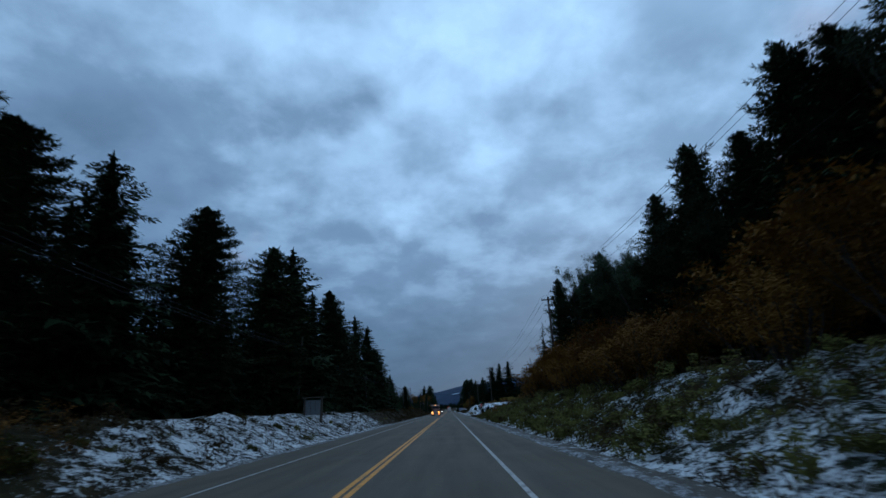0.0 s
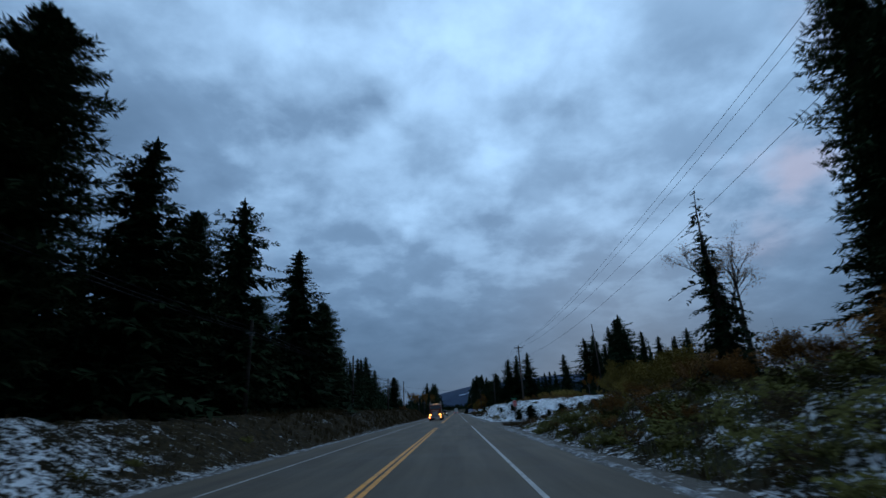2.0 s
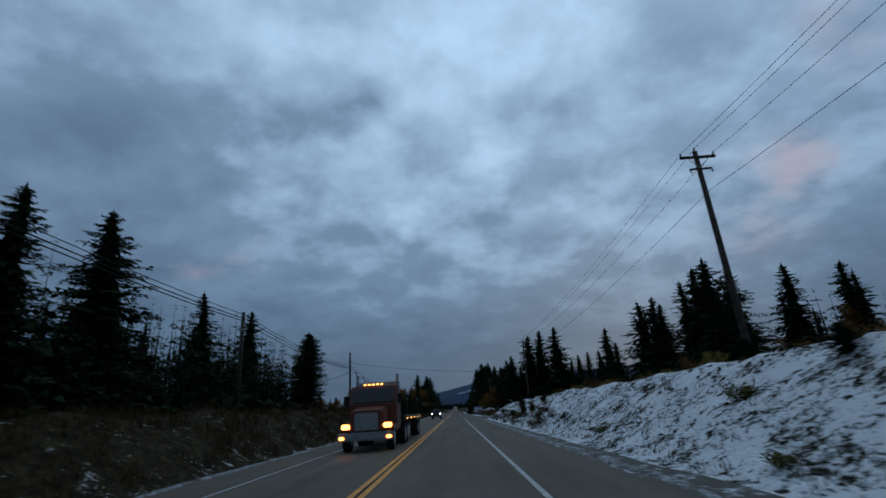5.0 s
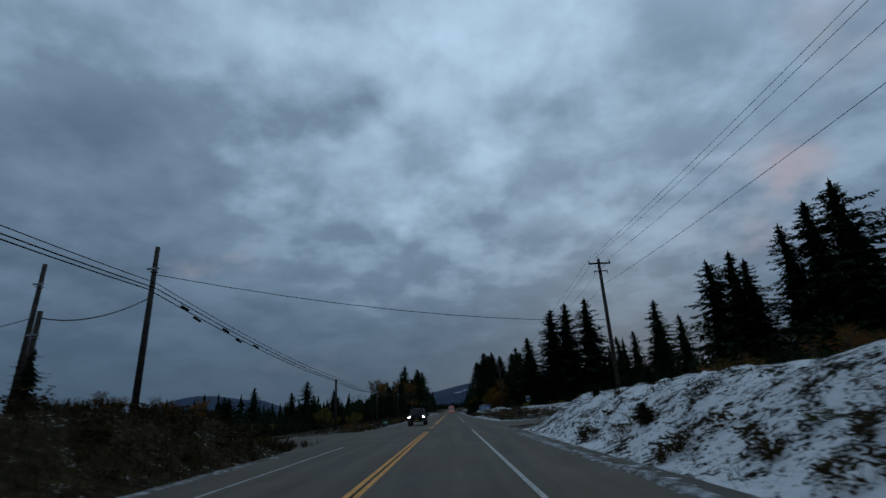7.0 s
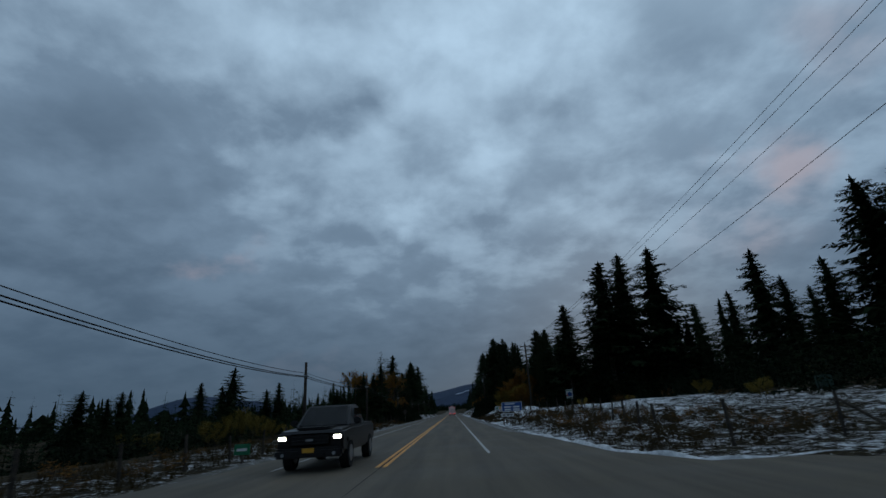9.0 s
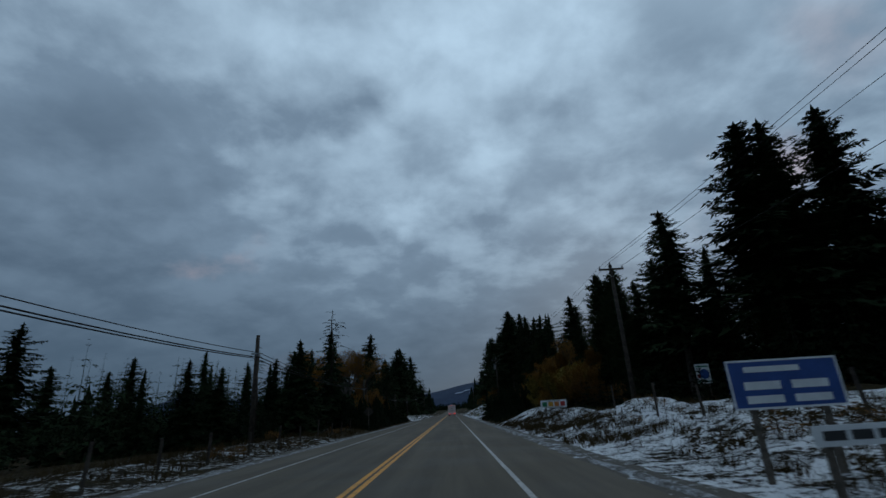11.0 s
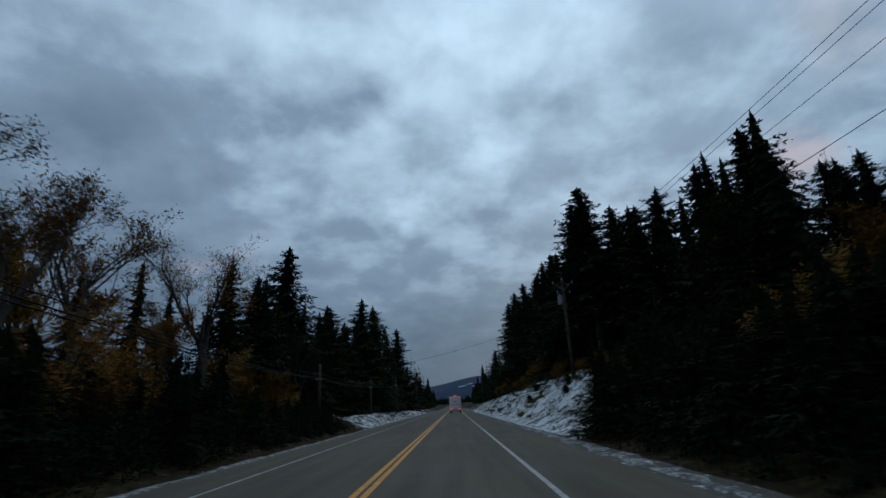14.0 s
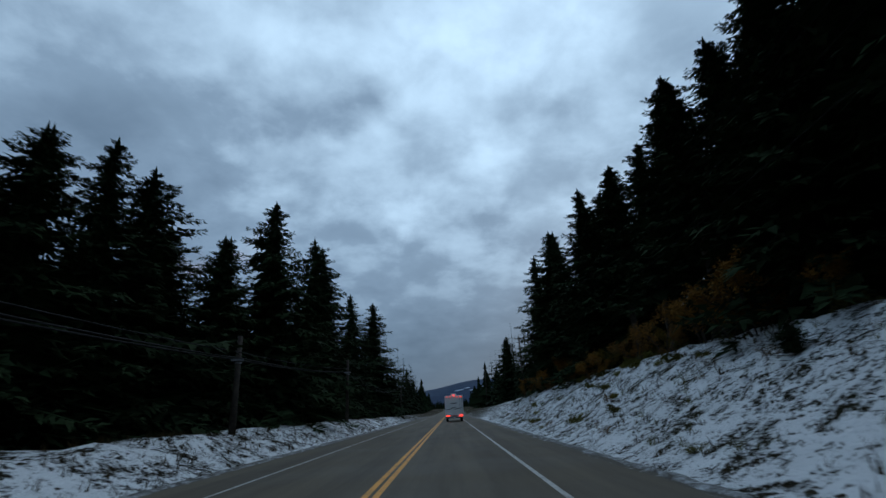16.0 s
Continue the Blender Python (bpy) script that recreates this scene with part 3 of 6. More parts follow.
def conifer(name, label, seed, tall, reach, bare, layers, per, sprays, shape="spruce", mat=SPRUCE, ragged=0.25, bark=BARK, thin=1.0, slim=False):
    """A conifer: tapered trunk, whorls of drooping boughs, each a spine with side sprays of needles."""
    rng = random.Random(seed)
    tree = thing(name, label, "tree")
    pts = [(0.12 * math.sin(i * 1.3 + seed) * i / 9, 0.12 * math.cos(i * 1.7 + seed) * i / 9, tall * i / 9 - 0.6 * (i == 0)) for i in range(10)]
    r0 = 0.016 * tall
    vs, fs = make_tube(pts, [r0 * (1 - i / 9.4) + 0.015 for i in range(10)], 7)
    # dead stubs on the bare stem
    V, F = [], []

    def axis(z):
        f = max(0.0, min(8.999, z / tall * 9))
        i = int(f)
        return [a + (b - a) * (f - i) for a, b in zip(pts[i], pts[i + 1])]

    z0 = bare * tall
    for layer in range(layers):
        g = (layer + rng.uniform(-0.3, 0.3)) / layers
        g = max(0.0, min(0.995, g))
        if shape == "spruce":
            g = 1 - (1 - g) ** 1.25
        z = z0 + (tall - z0) * g ** 0.95
        if shape == "spruce":
            size = reach * (1 - g) ** 0.70 * (0.88 + 0.24 * rng.random()) + 0.12
            lift = -0.22 + 0.52 * g
        elif shape == "pine":
            size = reach * (math.sin(math.pi * min(1.0, 0.20 + 0.79 * g)) ** 0.7) * rng.uniform(0.7, 1.0)
            lift = 0.05 + 0.45 * g
        else:
            size = reach * (0.35 + 0.65 * rng.random()) * (1 - 0.8 * g)
            lift = -0.15 + 0.4 * g
        here = max(3, round(per * (0.55 + 0.45 * (1 - g))))
        turn = rng.uniform(0, 6.283)
        for b in range(here):
            if shape == "snag" and rng.random() < 0.35:
                continue
            ang = turn + 6.283 * b / here + rng.uniform(-0.35, 0.35)
            L = size * (1 + rng.uniform(-ragged, ragged))
            if rng.random() < 0.08:
                L *= 1.2
            lf = lift + rng.uniform(-0.15, 0.15)
            ca, sa = math.cos(ang), math.sin(ang)
            o = axis(z + rng.uniform(-0.22, 0.22))
            k = sprays

            def spine(s):
                rise = L * (lf * s - 0.36 * s * s + (0.22 * s ** 3 if shape != "snag" else 0))
                return (o[0] + ca * L * s, o[1] + sa * L * s, o[2] + rise)

            # the bough itself
            w = 0.012 + 0.012 * L
            a, m, t = spine(0.0), spine(0.55), spine(1.0)
            q = len(V)
            V.extend([(a[0] - sa * w, a[1] + ca * w, a[2]), (a[0] + sa * w, a[1] - ca * w, a[2] - w), (m[0] - sa * w * .7, m[1] + ca * w * .7, m[2]), (m[0] + sa * w * .7, m[1] - ca * w * .7, m[2] - w), t])
            F.extend([(q, q + 1, q + 3, q + 2), (q + 2, q + 3, q + 4)])
            for j in range(k):
                s = 0.12 + 0.88 * ((j + rng.random() * 0.8) / k) ** 0.8
                p = spine(s)
                for hand in (-1, 1):
                    T = (0.20 * L * (1 - s) + 0.010 * tall + 0.07 * (1 - g) + 0.07 * L) * (1.0 - 0.12 * g) * rng.uniform(0.5, 1.3)
                    if shape == "pine":
                        T = (0.10 * L * (1 - 0.4 * s) + 0.011 * tall + 0.03) * rng.uniform(0.6, 1.3)
                    if shape == "snag":
                        T *= 0.65
                    sp = rng.uniform(0.55, 1.1) * hand
                    dx, dy = math.cos(ang + sp), math.sin(ang + sp)
                    dz = rng.uniform(-0.75, 0.28) if shape != "pine" else rng.uniform(-0.7, 0.9)
                    wd = T * (rng.uniform(0.16, 0.30) * thin if shape != "pine" else rng.uniform(0.10, 0.18))
                    tip = (p[0] + dx * T, p[1] + dy * T, p[2] + dz * T)
                    mx, my, mz = p[0] + dx * T * 0.45, p[1] + dy * T * 0.45, p[2] + dz * T * 0.3
                    tw = rng.uniform(-1.2, 1.2) * wd
                    q = len(V)
                    if slim:
                        wd *= 1.6 * hand
                        V.extend([p, (mx - dy * wd, my + dx * wd, mz + tw), tip])
                        F.append((q, q + 1, q + 2))
                        continue
                    V.extend([p, (mx - dy * wd, my + dx * wd, mz + tw), tip, (mx + dy * wd, my - dx * wd, mz - tw - 0.3 * wd)])
                    F.append((q, q + 1, q + 2, q + 3))
    if shape != "snag":
        # the shaded needle mass close to the stem
        tiers, rays = layers, 16
        for k in range(tiers // 8, tiers):
            g = (k + 0.5) / tiers
            o = axis(z0 + (tall - z0) * g)
            rr = (0.52 * reach * (1 - g) ** 0.72 if shape == "spruce" else 0.55 * reach * math.sin(math.pi * (0.15 + 0.8 * g)) ** 0.8) + 0.08
            q = len(V)
            V.append((o[0], o[1], o[2] + 1.5 * (tall - z0) / tiers))
            spin = rng.uniform(0, 6.28)
            for s in range(rays):
                a = spin + 6.283 * (s + rng.uniform(-0.3, 0.3)) / rays
                w = rr * (rng.uniform(0.6, 1.2) if s % 2 else rng.uniform(0.2, 0.45))
                V.append((o[0] + w * math.cos(a), o[1] + w * math.sin(a), o[2] - w * rng.uniform(0.1, 0.45)))
            for s in range(rays):
                F.append((q, q + 1 + s, q + 1 + (s + 1) % rays))
    raw("trunk", vs, fs, bark, tree)
    raw("crown", V, F, mat, tree)
    return tree


def broadleaf(name, label, seed, tall, spread, leaves, mat, bark=PALE_BARK, leaf=0.10, stems=1, depth=4):
    """A bare or thinly leaved broadleaf tree or shrub: forking limbs, twigs and single leaves."""
    rng = random.Random(seed)
    tree = thing(name, label, "shrub" if stems > 2 else "tree")
    V, F, tips = [], [], []

    def limb(p, d, L, r, level):
        bend = Vector((rng.uniform(-1, 1), rng.uniform(-1, 1), rng.uniform(-0.2, 0.8))) * 0.22
        m = p + d * L * 0.5
        d2 = (d + bend).normalized()
        e = m + d2 * L * 0.5
        side = d.orthogonal().normalized()
        other = d.cross(side)
        sides = 5 if level < 2 else 3
        q = len(V)
        for c, rr in ((p, r), (m, r * 0.8), (e, r * 0.58)):
            for k in range(sides):
                a = 6.283 * k / sides
                V.append(tuple(c + (side * math.cos(a) + other * math.sin(a)) * rr))
        for i in range(2):
            for k in range(sides):
                a, b = q + i * sides + k, q + i * sides + (k + 1) % sides
                F.append((a, b, b + sides, a + sides))
        if level >= depth - 2:
            tips.append((m, e))
        if level < depth:
            for b in range(rng.choice((2, 3, 3, 4)) if level else 4):
                n = (d2 + Vector((rng.uniform(-1, 1), rng.uniform(-1, 1), rng.uniform(-0.35, 0.75))) * spread).normalized()
                f = rng.uniform(0.35, 1.0)
                limb(p.lerp(e, f) if level else p.lerp(e, 0.45 + 0.55 * f), n, L * rng.uniform(0.52, 0.78), r * 0.5, level + 1)

    for s in range(stems):
        a = 6.283 * s / max(1, stems) + rng.uniform(-0.4, 0.4)
        out = 0.45 if stems > 1 else 0.05
        d = Vector((math.cos(a) * out * rng.uniform(0.3, 1.2), math.sin(a) * out * rng.uniform(0.3, 1.2), 1)).normalized()
        limb(Vector((math.cos(a) * 0.12 * (stems > 1), math.sin(a) * 0.12 * (stems > 1), -0.15)), d, tall * (0.42 if stems == 1 else 0.40) * rng.uniform(0.8, 1.1), 0.016 * tall if stems == 1 else 0.007 * tall, 0 if stems == 1 else 1)
    raw("trunk" if stems == 1 else "stem", V, F, bark, tree)
    LV, LF = [], []
    for i in range(leaves):
        a, b = rng.choice(tips)
        c = a.lerp(b, rng.random()) + Vector((rng.gauss(0, 1), rng.gauss(0, 1), rng.gauss(0, 1))) * 0.10 * (1 + 0.05 * tall)
        u = Vector((rng.gauss(0, 1), rng.gauss(0, 1), rng.gauss(0, 1))).normalized()
        v = u.orthogonal().normalized()
        s = leaf * rng.uniform(0.6, 1.3)
        q = len(LV)
        LV += [tuple(c - u * s), tuple(c + v * s * 0.55), tuple(c + u * s)]
        LF.append((q, q + 1, q + 2))
    if leaves:
        raw("foliage", LV, LF, mat, tree)
    return tree


HIDE_Y = -400.0      # the first of each kind stands far behind the start
KINDS = {}


def kind_of(key, made, tall):
    KINDS[key] = [made, tall, False]


kind_of("spruce_a", conifer("spruce_tree", "tall dark green spruce with drooping boughs", 1, 16, 4.7, 0.03, 31, 9, 22, ragged=0.35, thin=0.95, slim=True), 16)
kind_of("spruce_b", conifer("spruce_tree", "narrow dark green spruce with a pointed top", 2, 16, 3.9, 0.03, 33, 8, 19, ragged=0.4, thin=0.95, slim=True), 16)
kind_of("spruce_c", conifer("spruce_tree", "ragged dark green fir with uneven boughs", 3, 16, 4.5, 0.05, 30, 8, 22, ragged=0.55, thin=0.95, slim=True), 16)
kind_of("pine_a", conifer("pine_tree", "rounded dark green pine with upswept boughs", 4, 16, 3.5, 0.08, 46, 13, 34, "pine", PINE, 0.2, slim=True), 16)
kind_of("pine_b", conifer("pine_tree", "open-crowned dark green pine", 5, 16, 3.7, 0.10, 40, 12, 32, "pine", PINE, 0.3, slim=True), 16)
kind_of("snag", conifer("fir_tree", "thin half-bare fir with crooked boughs", 6, 14, 3.9, 0.10, 34, 6, 8, "snag", SPRUCE, 0.6), 14)
kind_of("back_a", conifer("spruce_tree", "dark green spruce in the crowded forest", 7, 16, 4.1, 0.02, 24, 6, 7, ragged=0.4, thin=0.95), 16)
kind_of("back_b", conifer("spruce_tree", "slender dark green spruce in the crowded forest", 8, 16, 3.4, 0.02, 24, 6, 7, ragged=0.45, thin=0.95), 16)
kind_of("stem_a", conifer("spruce_tree", "tall spruce with a bare pale lower trunk", 17, 16, 3.2, 0.30, 30, 8, 18, ragged=0.35, bark=PALE_BARK, thin=0.95, slim=True), 16)
kind_of("stem_b", conifer("spruce_tree", "tall narrow spruce with a bare pale lower trunk", 18, 16, 2.8, 0.36, 28, 8, 18, ragged=0.4, bark=PALE_BARK, thin=0.95, slim=True), 16)
kind_of("young", conifer("young_fir", "small dark green young fir", 9, 4, 1.35, 0.02, 15, 7, 7, mat=SHADED_FIR, ragged=0.4, thin=0.8, slim=True), 4)
kind_of("aspen", broadleaf("autumn_tree", "nearly bare grey tree with a few golden leaves", 11, 11, 0.5, 4800, GOLD, leaf=0.075, depth=5), 11)
kind_of("alder", broadleaf("autumn_tree", "thin autumn tree with golden-brown leaves", 12, 9, 0.5, 8000, GOLD, leaf=0.085, depth=4), 9)
kind_of("willow", broadleaf("willow_shrub", "tall rust-coloured willow shrub", 13, 5, 0.5, 2600, RUST, BARK, 0.085, 5, 3), 5)
kind_of("golden", broadleaf("willow_shrub", "tall golden-brown willow shrub", 14, 5, 0.5, 2600, GOLD, BARK, 0.085, 5, 3), 5)
kind_of("poplar", broadleaf("poplar_tree", "dark green leafy poplar with an uneven crown", 19, 14, 0.42, 16000, POPLAR, BARK, 0.10, 1, 5), 14)
kind_of("olive", broadleaf("willow_shrub", "tall olive-yellow willow shrub", 20, 5, 0.5, 3400, OLIVE, BARK, 0.085, 5, 3), 5)
kind_of("bush", conifer("evergreen_bush", "dense dark evergreen bush on the snowy bank", 21, 1.6, 1.0, 0.02, 17, 9, 10, "pine", SHADED_FIR, 0.4, slim=True), 1.6)
kind_of("weed", broadleaf("weed_clump", "low green weed clump on the bank", 15, 1.2, 0.7, 420, GREEN, BARK, 0.085, 5, 2), 1.2)
kind_of("twigs", broadleaf("bare_shrub", "low bare brown shrub", 16, 1.6, 0.55, 130, RUST, BARK, 0.065, 4, 3), 1.6)


def plant(key, x, y, top, rng, absolute=True, group="", fat=1.0):
    """Sets a tree of a kind at x, y, its top at that height over the road (or with that height of its own)."""
    made, tall, used = KINDS[key]
    z = ground(x, y) - 0.05
    h = max(0.4, top - z) if absolute else top
    s = h / tall
    wide = s * fat * rng.uniform(0.92, 1.1)
    m = Matrix.LocRotScale((x, y, z), Euler((rng.uniform(-0.02, 0.02), rng.uniform(-0.02, 0.02), rng.uniform(0, 6.283))), (wide, wide, s))
    if not used:
        made.matrix_world = m
        KINDS[key][2] = True
        ob = made
    else:
        ob = copy_thing(made, Matrix.Identity(4))
        ob.matrix_world = m
    if group:
        ob["group"] = group
    return ob


trees = random.Random(42)
# trees that stand out along the road: x, y and top height
LEFT_EDGE = [("pine_a", -16, 34.4, 13.3, 1.2), ("pine_b", -16, 31, 13.5), ("spruce_c", -16, 39.5, 14.4), ("pine_a", -17.5, 29, 13.4), ("spruce_c", -18, 35, 12.5), ("spruce_a", -18, 44, 12.5), ("pine_a", -16, 49.4, 16), ("pine_b", -16, 62.2, 17.2), ("spruce_c", -15.5, 66.3, 18.5), ("spruce_a", -16.7, 73.6, 15.8),
             ("spruce_b", -16, 76.8, 16.2), ("pine_a", -15.6, 84.2, 18.2), ("spruce_a", -16, 91.9, 16.7), ("pine_b", -16.5, 97.8, 15), ("spruce_c", -16, 103, 18.1), ("pine_b", -16.5, 108.3, 11.5),
             ("spruce_a", -15.8, 117.5, 18.6), ("spruce_b", -17, 122.5, 14.7), ("spruce_a", -16.5, 129.5, 15.8), ("pine_a", -15.6, 126.9, 15), ("pine_a", -16, 135.4, 10.6, 1.1), ("spruce_b", -16, 145, 9.6), ("spruce_a", -16, 149.4, 10.5),
             ("spruce_b", -16.5, 155.5, 11), ("spruce_a", -16.5, 160.5, 11.9), ("spruce_b", -18, 173, 10.9), ("spruce_a", -18.5, 182.3, 11.3), ("pine_a", -14.6, 187.8, 9.9, 1.15)]
for key, x, y, top, *fat in LEFT_EDGE:
    plant(key, x, y, top, trees, group="trees along the highway", fat=fat[0] if fat else 1.0)
RIGHT_START = [("spruce_c", 16.5, 27, 14), ("pine_b", 17.5, 31.5, 15), ("spruce_a", 16.8, 34, 15.5), ("poplar", 17.5, 43.5, 15.5), ("spruce_a", 17.5, 49.5, 14.2), ("pine_b", 18, 55, 13.6), ("spruce_a", 18.5, 63, 13.4), ("pine_b", 18.5, 72.5, 14), ("spruce_a", 17.5, 78.5, 14.4), ("spruce_c", 17, 36.5, 16.2), ("spruce_b", 18, 41, 14.5), ("spruce_c", 18.5, 46, 14.2), ("spruce_b", 18.5, 52.5, 14.2), ("spruce_a", 18, 57, 13),
               ("spruce_c", 17.5, 75, 15.4), ("pine_a", 16.6, 83.8, 18.2, 0.72), ("spruce_c", 18.4, 87, 12.5, 0.9), ("spruce_a", 19.6, 88.6, 11.5, 0.9), ("spruce_b", 18, 81.5, 15), ("snag", 16.6, 97.5, 14.4), ("spruce_c", 16.7, 97.8, 11.6, 0.6), ("spruce_a", 17.6, 81, 9.5, 0.9), ("spruce_c", 16.2, 82.6, 6.6), ("aspen", 17.8, 97.5, 12.6, 1.3),
               ("poplar", 17, 59.3, 14.9, 1.1), ("poplar", 16.8, 61.4, 15.6), ("poplar", 17.2, 63.6, 15.9, 0.9), ("poplar", 16.8, 66.4, 15.6), ("poplar", 17, 68.8, 16.6, 0.9), ("poplar", 17.2, 71.2, 17.6, 0.9), ("poplar", 16.8, 56, 14.4, 1.1), ("poplar", 17, 52, 14.6, 1.1), ("poplar", 17, 47.5, 15), ("poplar", 17, 74.5, 15.8), ("pine_b", 17, 46.3, 17.3, 0.75), ("pine_b", 17, 37.2, 17.4, 0.8), ("pine_a", 17, 51.5, 16.2, 0.8), ("spruce_b", 17.5, 68, 16.8), ("pine_b", 17, 33.8, 14.8, 0.9), ("pine_a", 17.2, 40.8, 14.8, 0.9), ("poplar", 16.8, 30.5, 14.0), ("poplar", 16.8, 35.6, 13.6)]
for key, x, y, top, *fat in RIGHT_START:
    plant(key, x, y, top, trees, group="trees along the highway", fat=fat[0] if fat else 1.0)
RIGHT_STAND = [("spruce_c", 60.4, 287.3, 30), ("spruce_a", 62.5, 284, 30.5), ("spruce_b", 63, 279, 27.6), ("spruce_b", 67, 272, 32), ("spruce_a", 68, 265, 34), ("spruce_c", 67, 257.5, 34.3), ("spruce_c", 62, 240.8, 27), ("spruce_b", 60, 221, 22.5),
               ("spruce_a", 60, 209, 19.2), ("spruce_b", 60, 198, 17.7), ("spruce_c", 60, 191.4, 18.6), ("spruce_a", 54, 304.5, 25), ("spruce_b", 50, 285.3, 18), ("spruce_a", 50, 228, 20), ("spruce_a", 30.6, 305, 25.7),
               ("spruce_a", 36.5, 305, 26.5), ("spruce_b", 45, 299, 17), ("spruce_b", 45, 310, 17.2), ("spruce_b", 30.7, 357.4, 18.4), ("spruce_b", 45, 287, 16), ("spruce_b", 44, 281, 13.2)]
for key, x, y, top, *fat in RIGHT_STAND:
    plant(key, x, y, top, trees, group="trees behind the side road", fat=fat[0] if fat else 1.0)
RIGHT_END = [("stem_a", 26, 301.9, 23.6, 1.25), ("stem_a", 20.6, 307, 17.8, 1.3), ("spruce_b", 28, 313.5, 16.2), ("spruce_c", 22, 313.7, 15.2), ("spruce_a", 22, 318.5, 14.2), ("pine_b", 18, 319.6, 15.4, 0.75), ("pine_b", 18.6, 316.2, 15.1, 0.7), ("pine_b", 18, 313.6, 13.0, 0.7), ("spruce_b", 20.5, 326.7, 15.0), ("spruce_c", 20, 322.7, 15.6), ("spruce_a", 24.4, 357.5, 21.3),
             ("stem_a", 13.2, 365.2, 20.8, 1.2), ("spruce_c", 19.5, 363, 19), ("spruce_b", 20, 374.3, 20.7), ("stem_a", 14.5, 372, 21.8), ("spruce_b", 26.5, 361, 20.0), ("spruce_a", 13, 377.3, 17.8), ("stem_b", 13.2, 384.6, 19), ("stem_a", 14, 392, 18.8),
             ("spruce_c", 15.5, 349.4, 14.4, 1.1), ("stem_b", 14.6, 357, 15.0, 1.3), ("spruce_c", 16.5, 363, 17.4), ("pine_b", 15, 347.5, 11.6), ("spruce_a", 14, 345.2, 9.4), ("snag", 11.6, 349.5, 7.6), ("spruce_c", 18.5, 333, 11.6), ("spruce_a", 18, 338, 11.0), ("spruce_c", 18.2, 343, 11.2), ("spruce_b", 17, 340.6, 10.2), ("spruce_a", 17.4, 335.6, 10.4), ("stem_b", 14, 397.5, 20), ("spruce_a", 13.4, 403, 20.6), ("spruce_b", 13.2, 415.5, 21.2), ("spruce_a", 14, 421, 23)]
RIGHT_MORE = [("spruce_b", 14, 432, 23.2), ("spruce_a", 14, 474, 17), ("spruce_b", 15, 489, 18.5), ("stem_a", 15.5, 375.5, 21), ("stem_b", 16.5, 380.5, 21.5), ("spruce_a", 17.2, 369, 20), ("stem_a", 15.2, 388, 21), ("stem_b", 16.8, 394, 21),
              ("stem_a", 17.5, 386, 22), ("spruce_b", 15, 400, 21.4), ("stem_b", 16, 407, 22), ("spruce_a", 15, 410, 20), ("spruce_b", 16, 426, 22), ("stem_a", 17.5, 378, 22.5), ("spruce_b", 13.6, 381, 18.4), ("stem_a", 18, 382, 21)]
for key, x, y, top, *fat in RIGHT_MORE:
    plant(key, x, y, top, trees, group="trees along the highway", fat=fat[0] if fat else 1.0)
for key, x, y, top, *fat in RIGHT_END:
    plant(key, x, y, top, trees, group="trees along the highway", fat=fat[0] if fat else 1.0)
LEFT_END = [("spruce_b", -16, 296.3, 5.4), ("spruce_a", -16, 300.5, 5.3), ("snag", -15, 304.8, 7.4), ("spruce_a", -12.6, 307.6, 8), ("spruce_b", -16, 311, 7), ("spruce_c", -16, 316.6, 8.3), ("snag", -13, 320.9, 13.6, 1.2), ("spruce_c", -13.2, 321.4, 11.2, 0.75), ("aspen", -13.6, 329.2, 11.3, 1.1), ("aspen", -14.2, 333.6, 12.0, 1.1), ("aspen", -14.6, 338, 11.8),
            ("alder", -16.5, 331, 10.2), ("aspen", -16, 343.4, 13.4, 1.2), ("aspen", -14, 350.2, 13.2, 1.4), ("alder", -14.5, 348.6, 9.5, 1.2), ("alder", -12.4, 351.1, 5.4, 1.5), ("alder", -12.6, 357.6, 5.4, 1.3), ("alder", -12.8, 354.2, 4.8, 1.4), ("golden", -11.8, 352.6, 3.4, 1.3), ("golden", -11.9, 357.2, 3.8, 1.2), ("poplar", -13.4, 366, 8.8), ("spruce_b", -15, 355, 11.8), ("spruce_a", -15, 359.5, 12), ("spruce_b", -15.3, 362, 12.5), ("spruce_a", -17, 371, 18.4), ("spruce_c", -15, 377, 12.4),
            ("spruce_b", -15, 380.6, 13.9), ("spruce_c", -15.4, 384.4, 14.3), ("spruce_a", -15, 391.5, 13), ("spruce_a", -13.6, 397.6, 18.2), ("spruce_c", -14, 410, 19.6), ("spruce_b", -15, 417, 21), ("spruce_b", -15, 436, 19.6), ("spruce_a", -15, 456, 22.5), ("spruce_b", -16.5, 374, 12), ("pine_b", -16, 366.5, 11), ("spruce_c", -16.5, 388, 12.6), ("spruce_b", -16, 394.5, 14.2), ("spruce_b", -15.6, 402.5, 16), ("spruce_a", -16, 424, 19)]
for key, x, y, top, *fat in LEFT_END:
    plant(key, x, y, top, trees, group="trees along the highway", fat=fat[0] if fat else 1.0)


def young_firs(x0, x1, y0, y1, count, low, high, seed):
    """Single young firs crowding the verge."""
    rng = random.Random(seed)
    for i in range(count):
        plant("young", rng.uniform(min(x0, x1), max(x0, x1)), y0 + (y1 - y0) * (i + rng.random()) / count, rng.uniform(low, high), rng, absolute=False, group="young firs", fat=1.25)


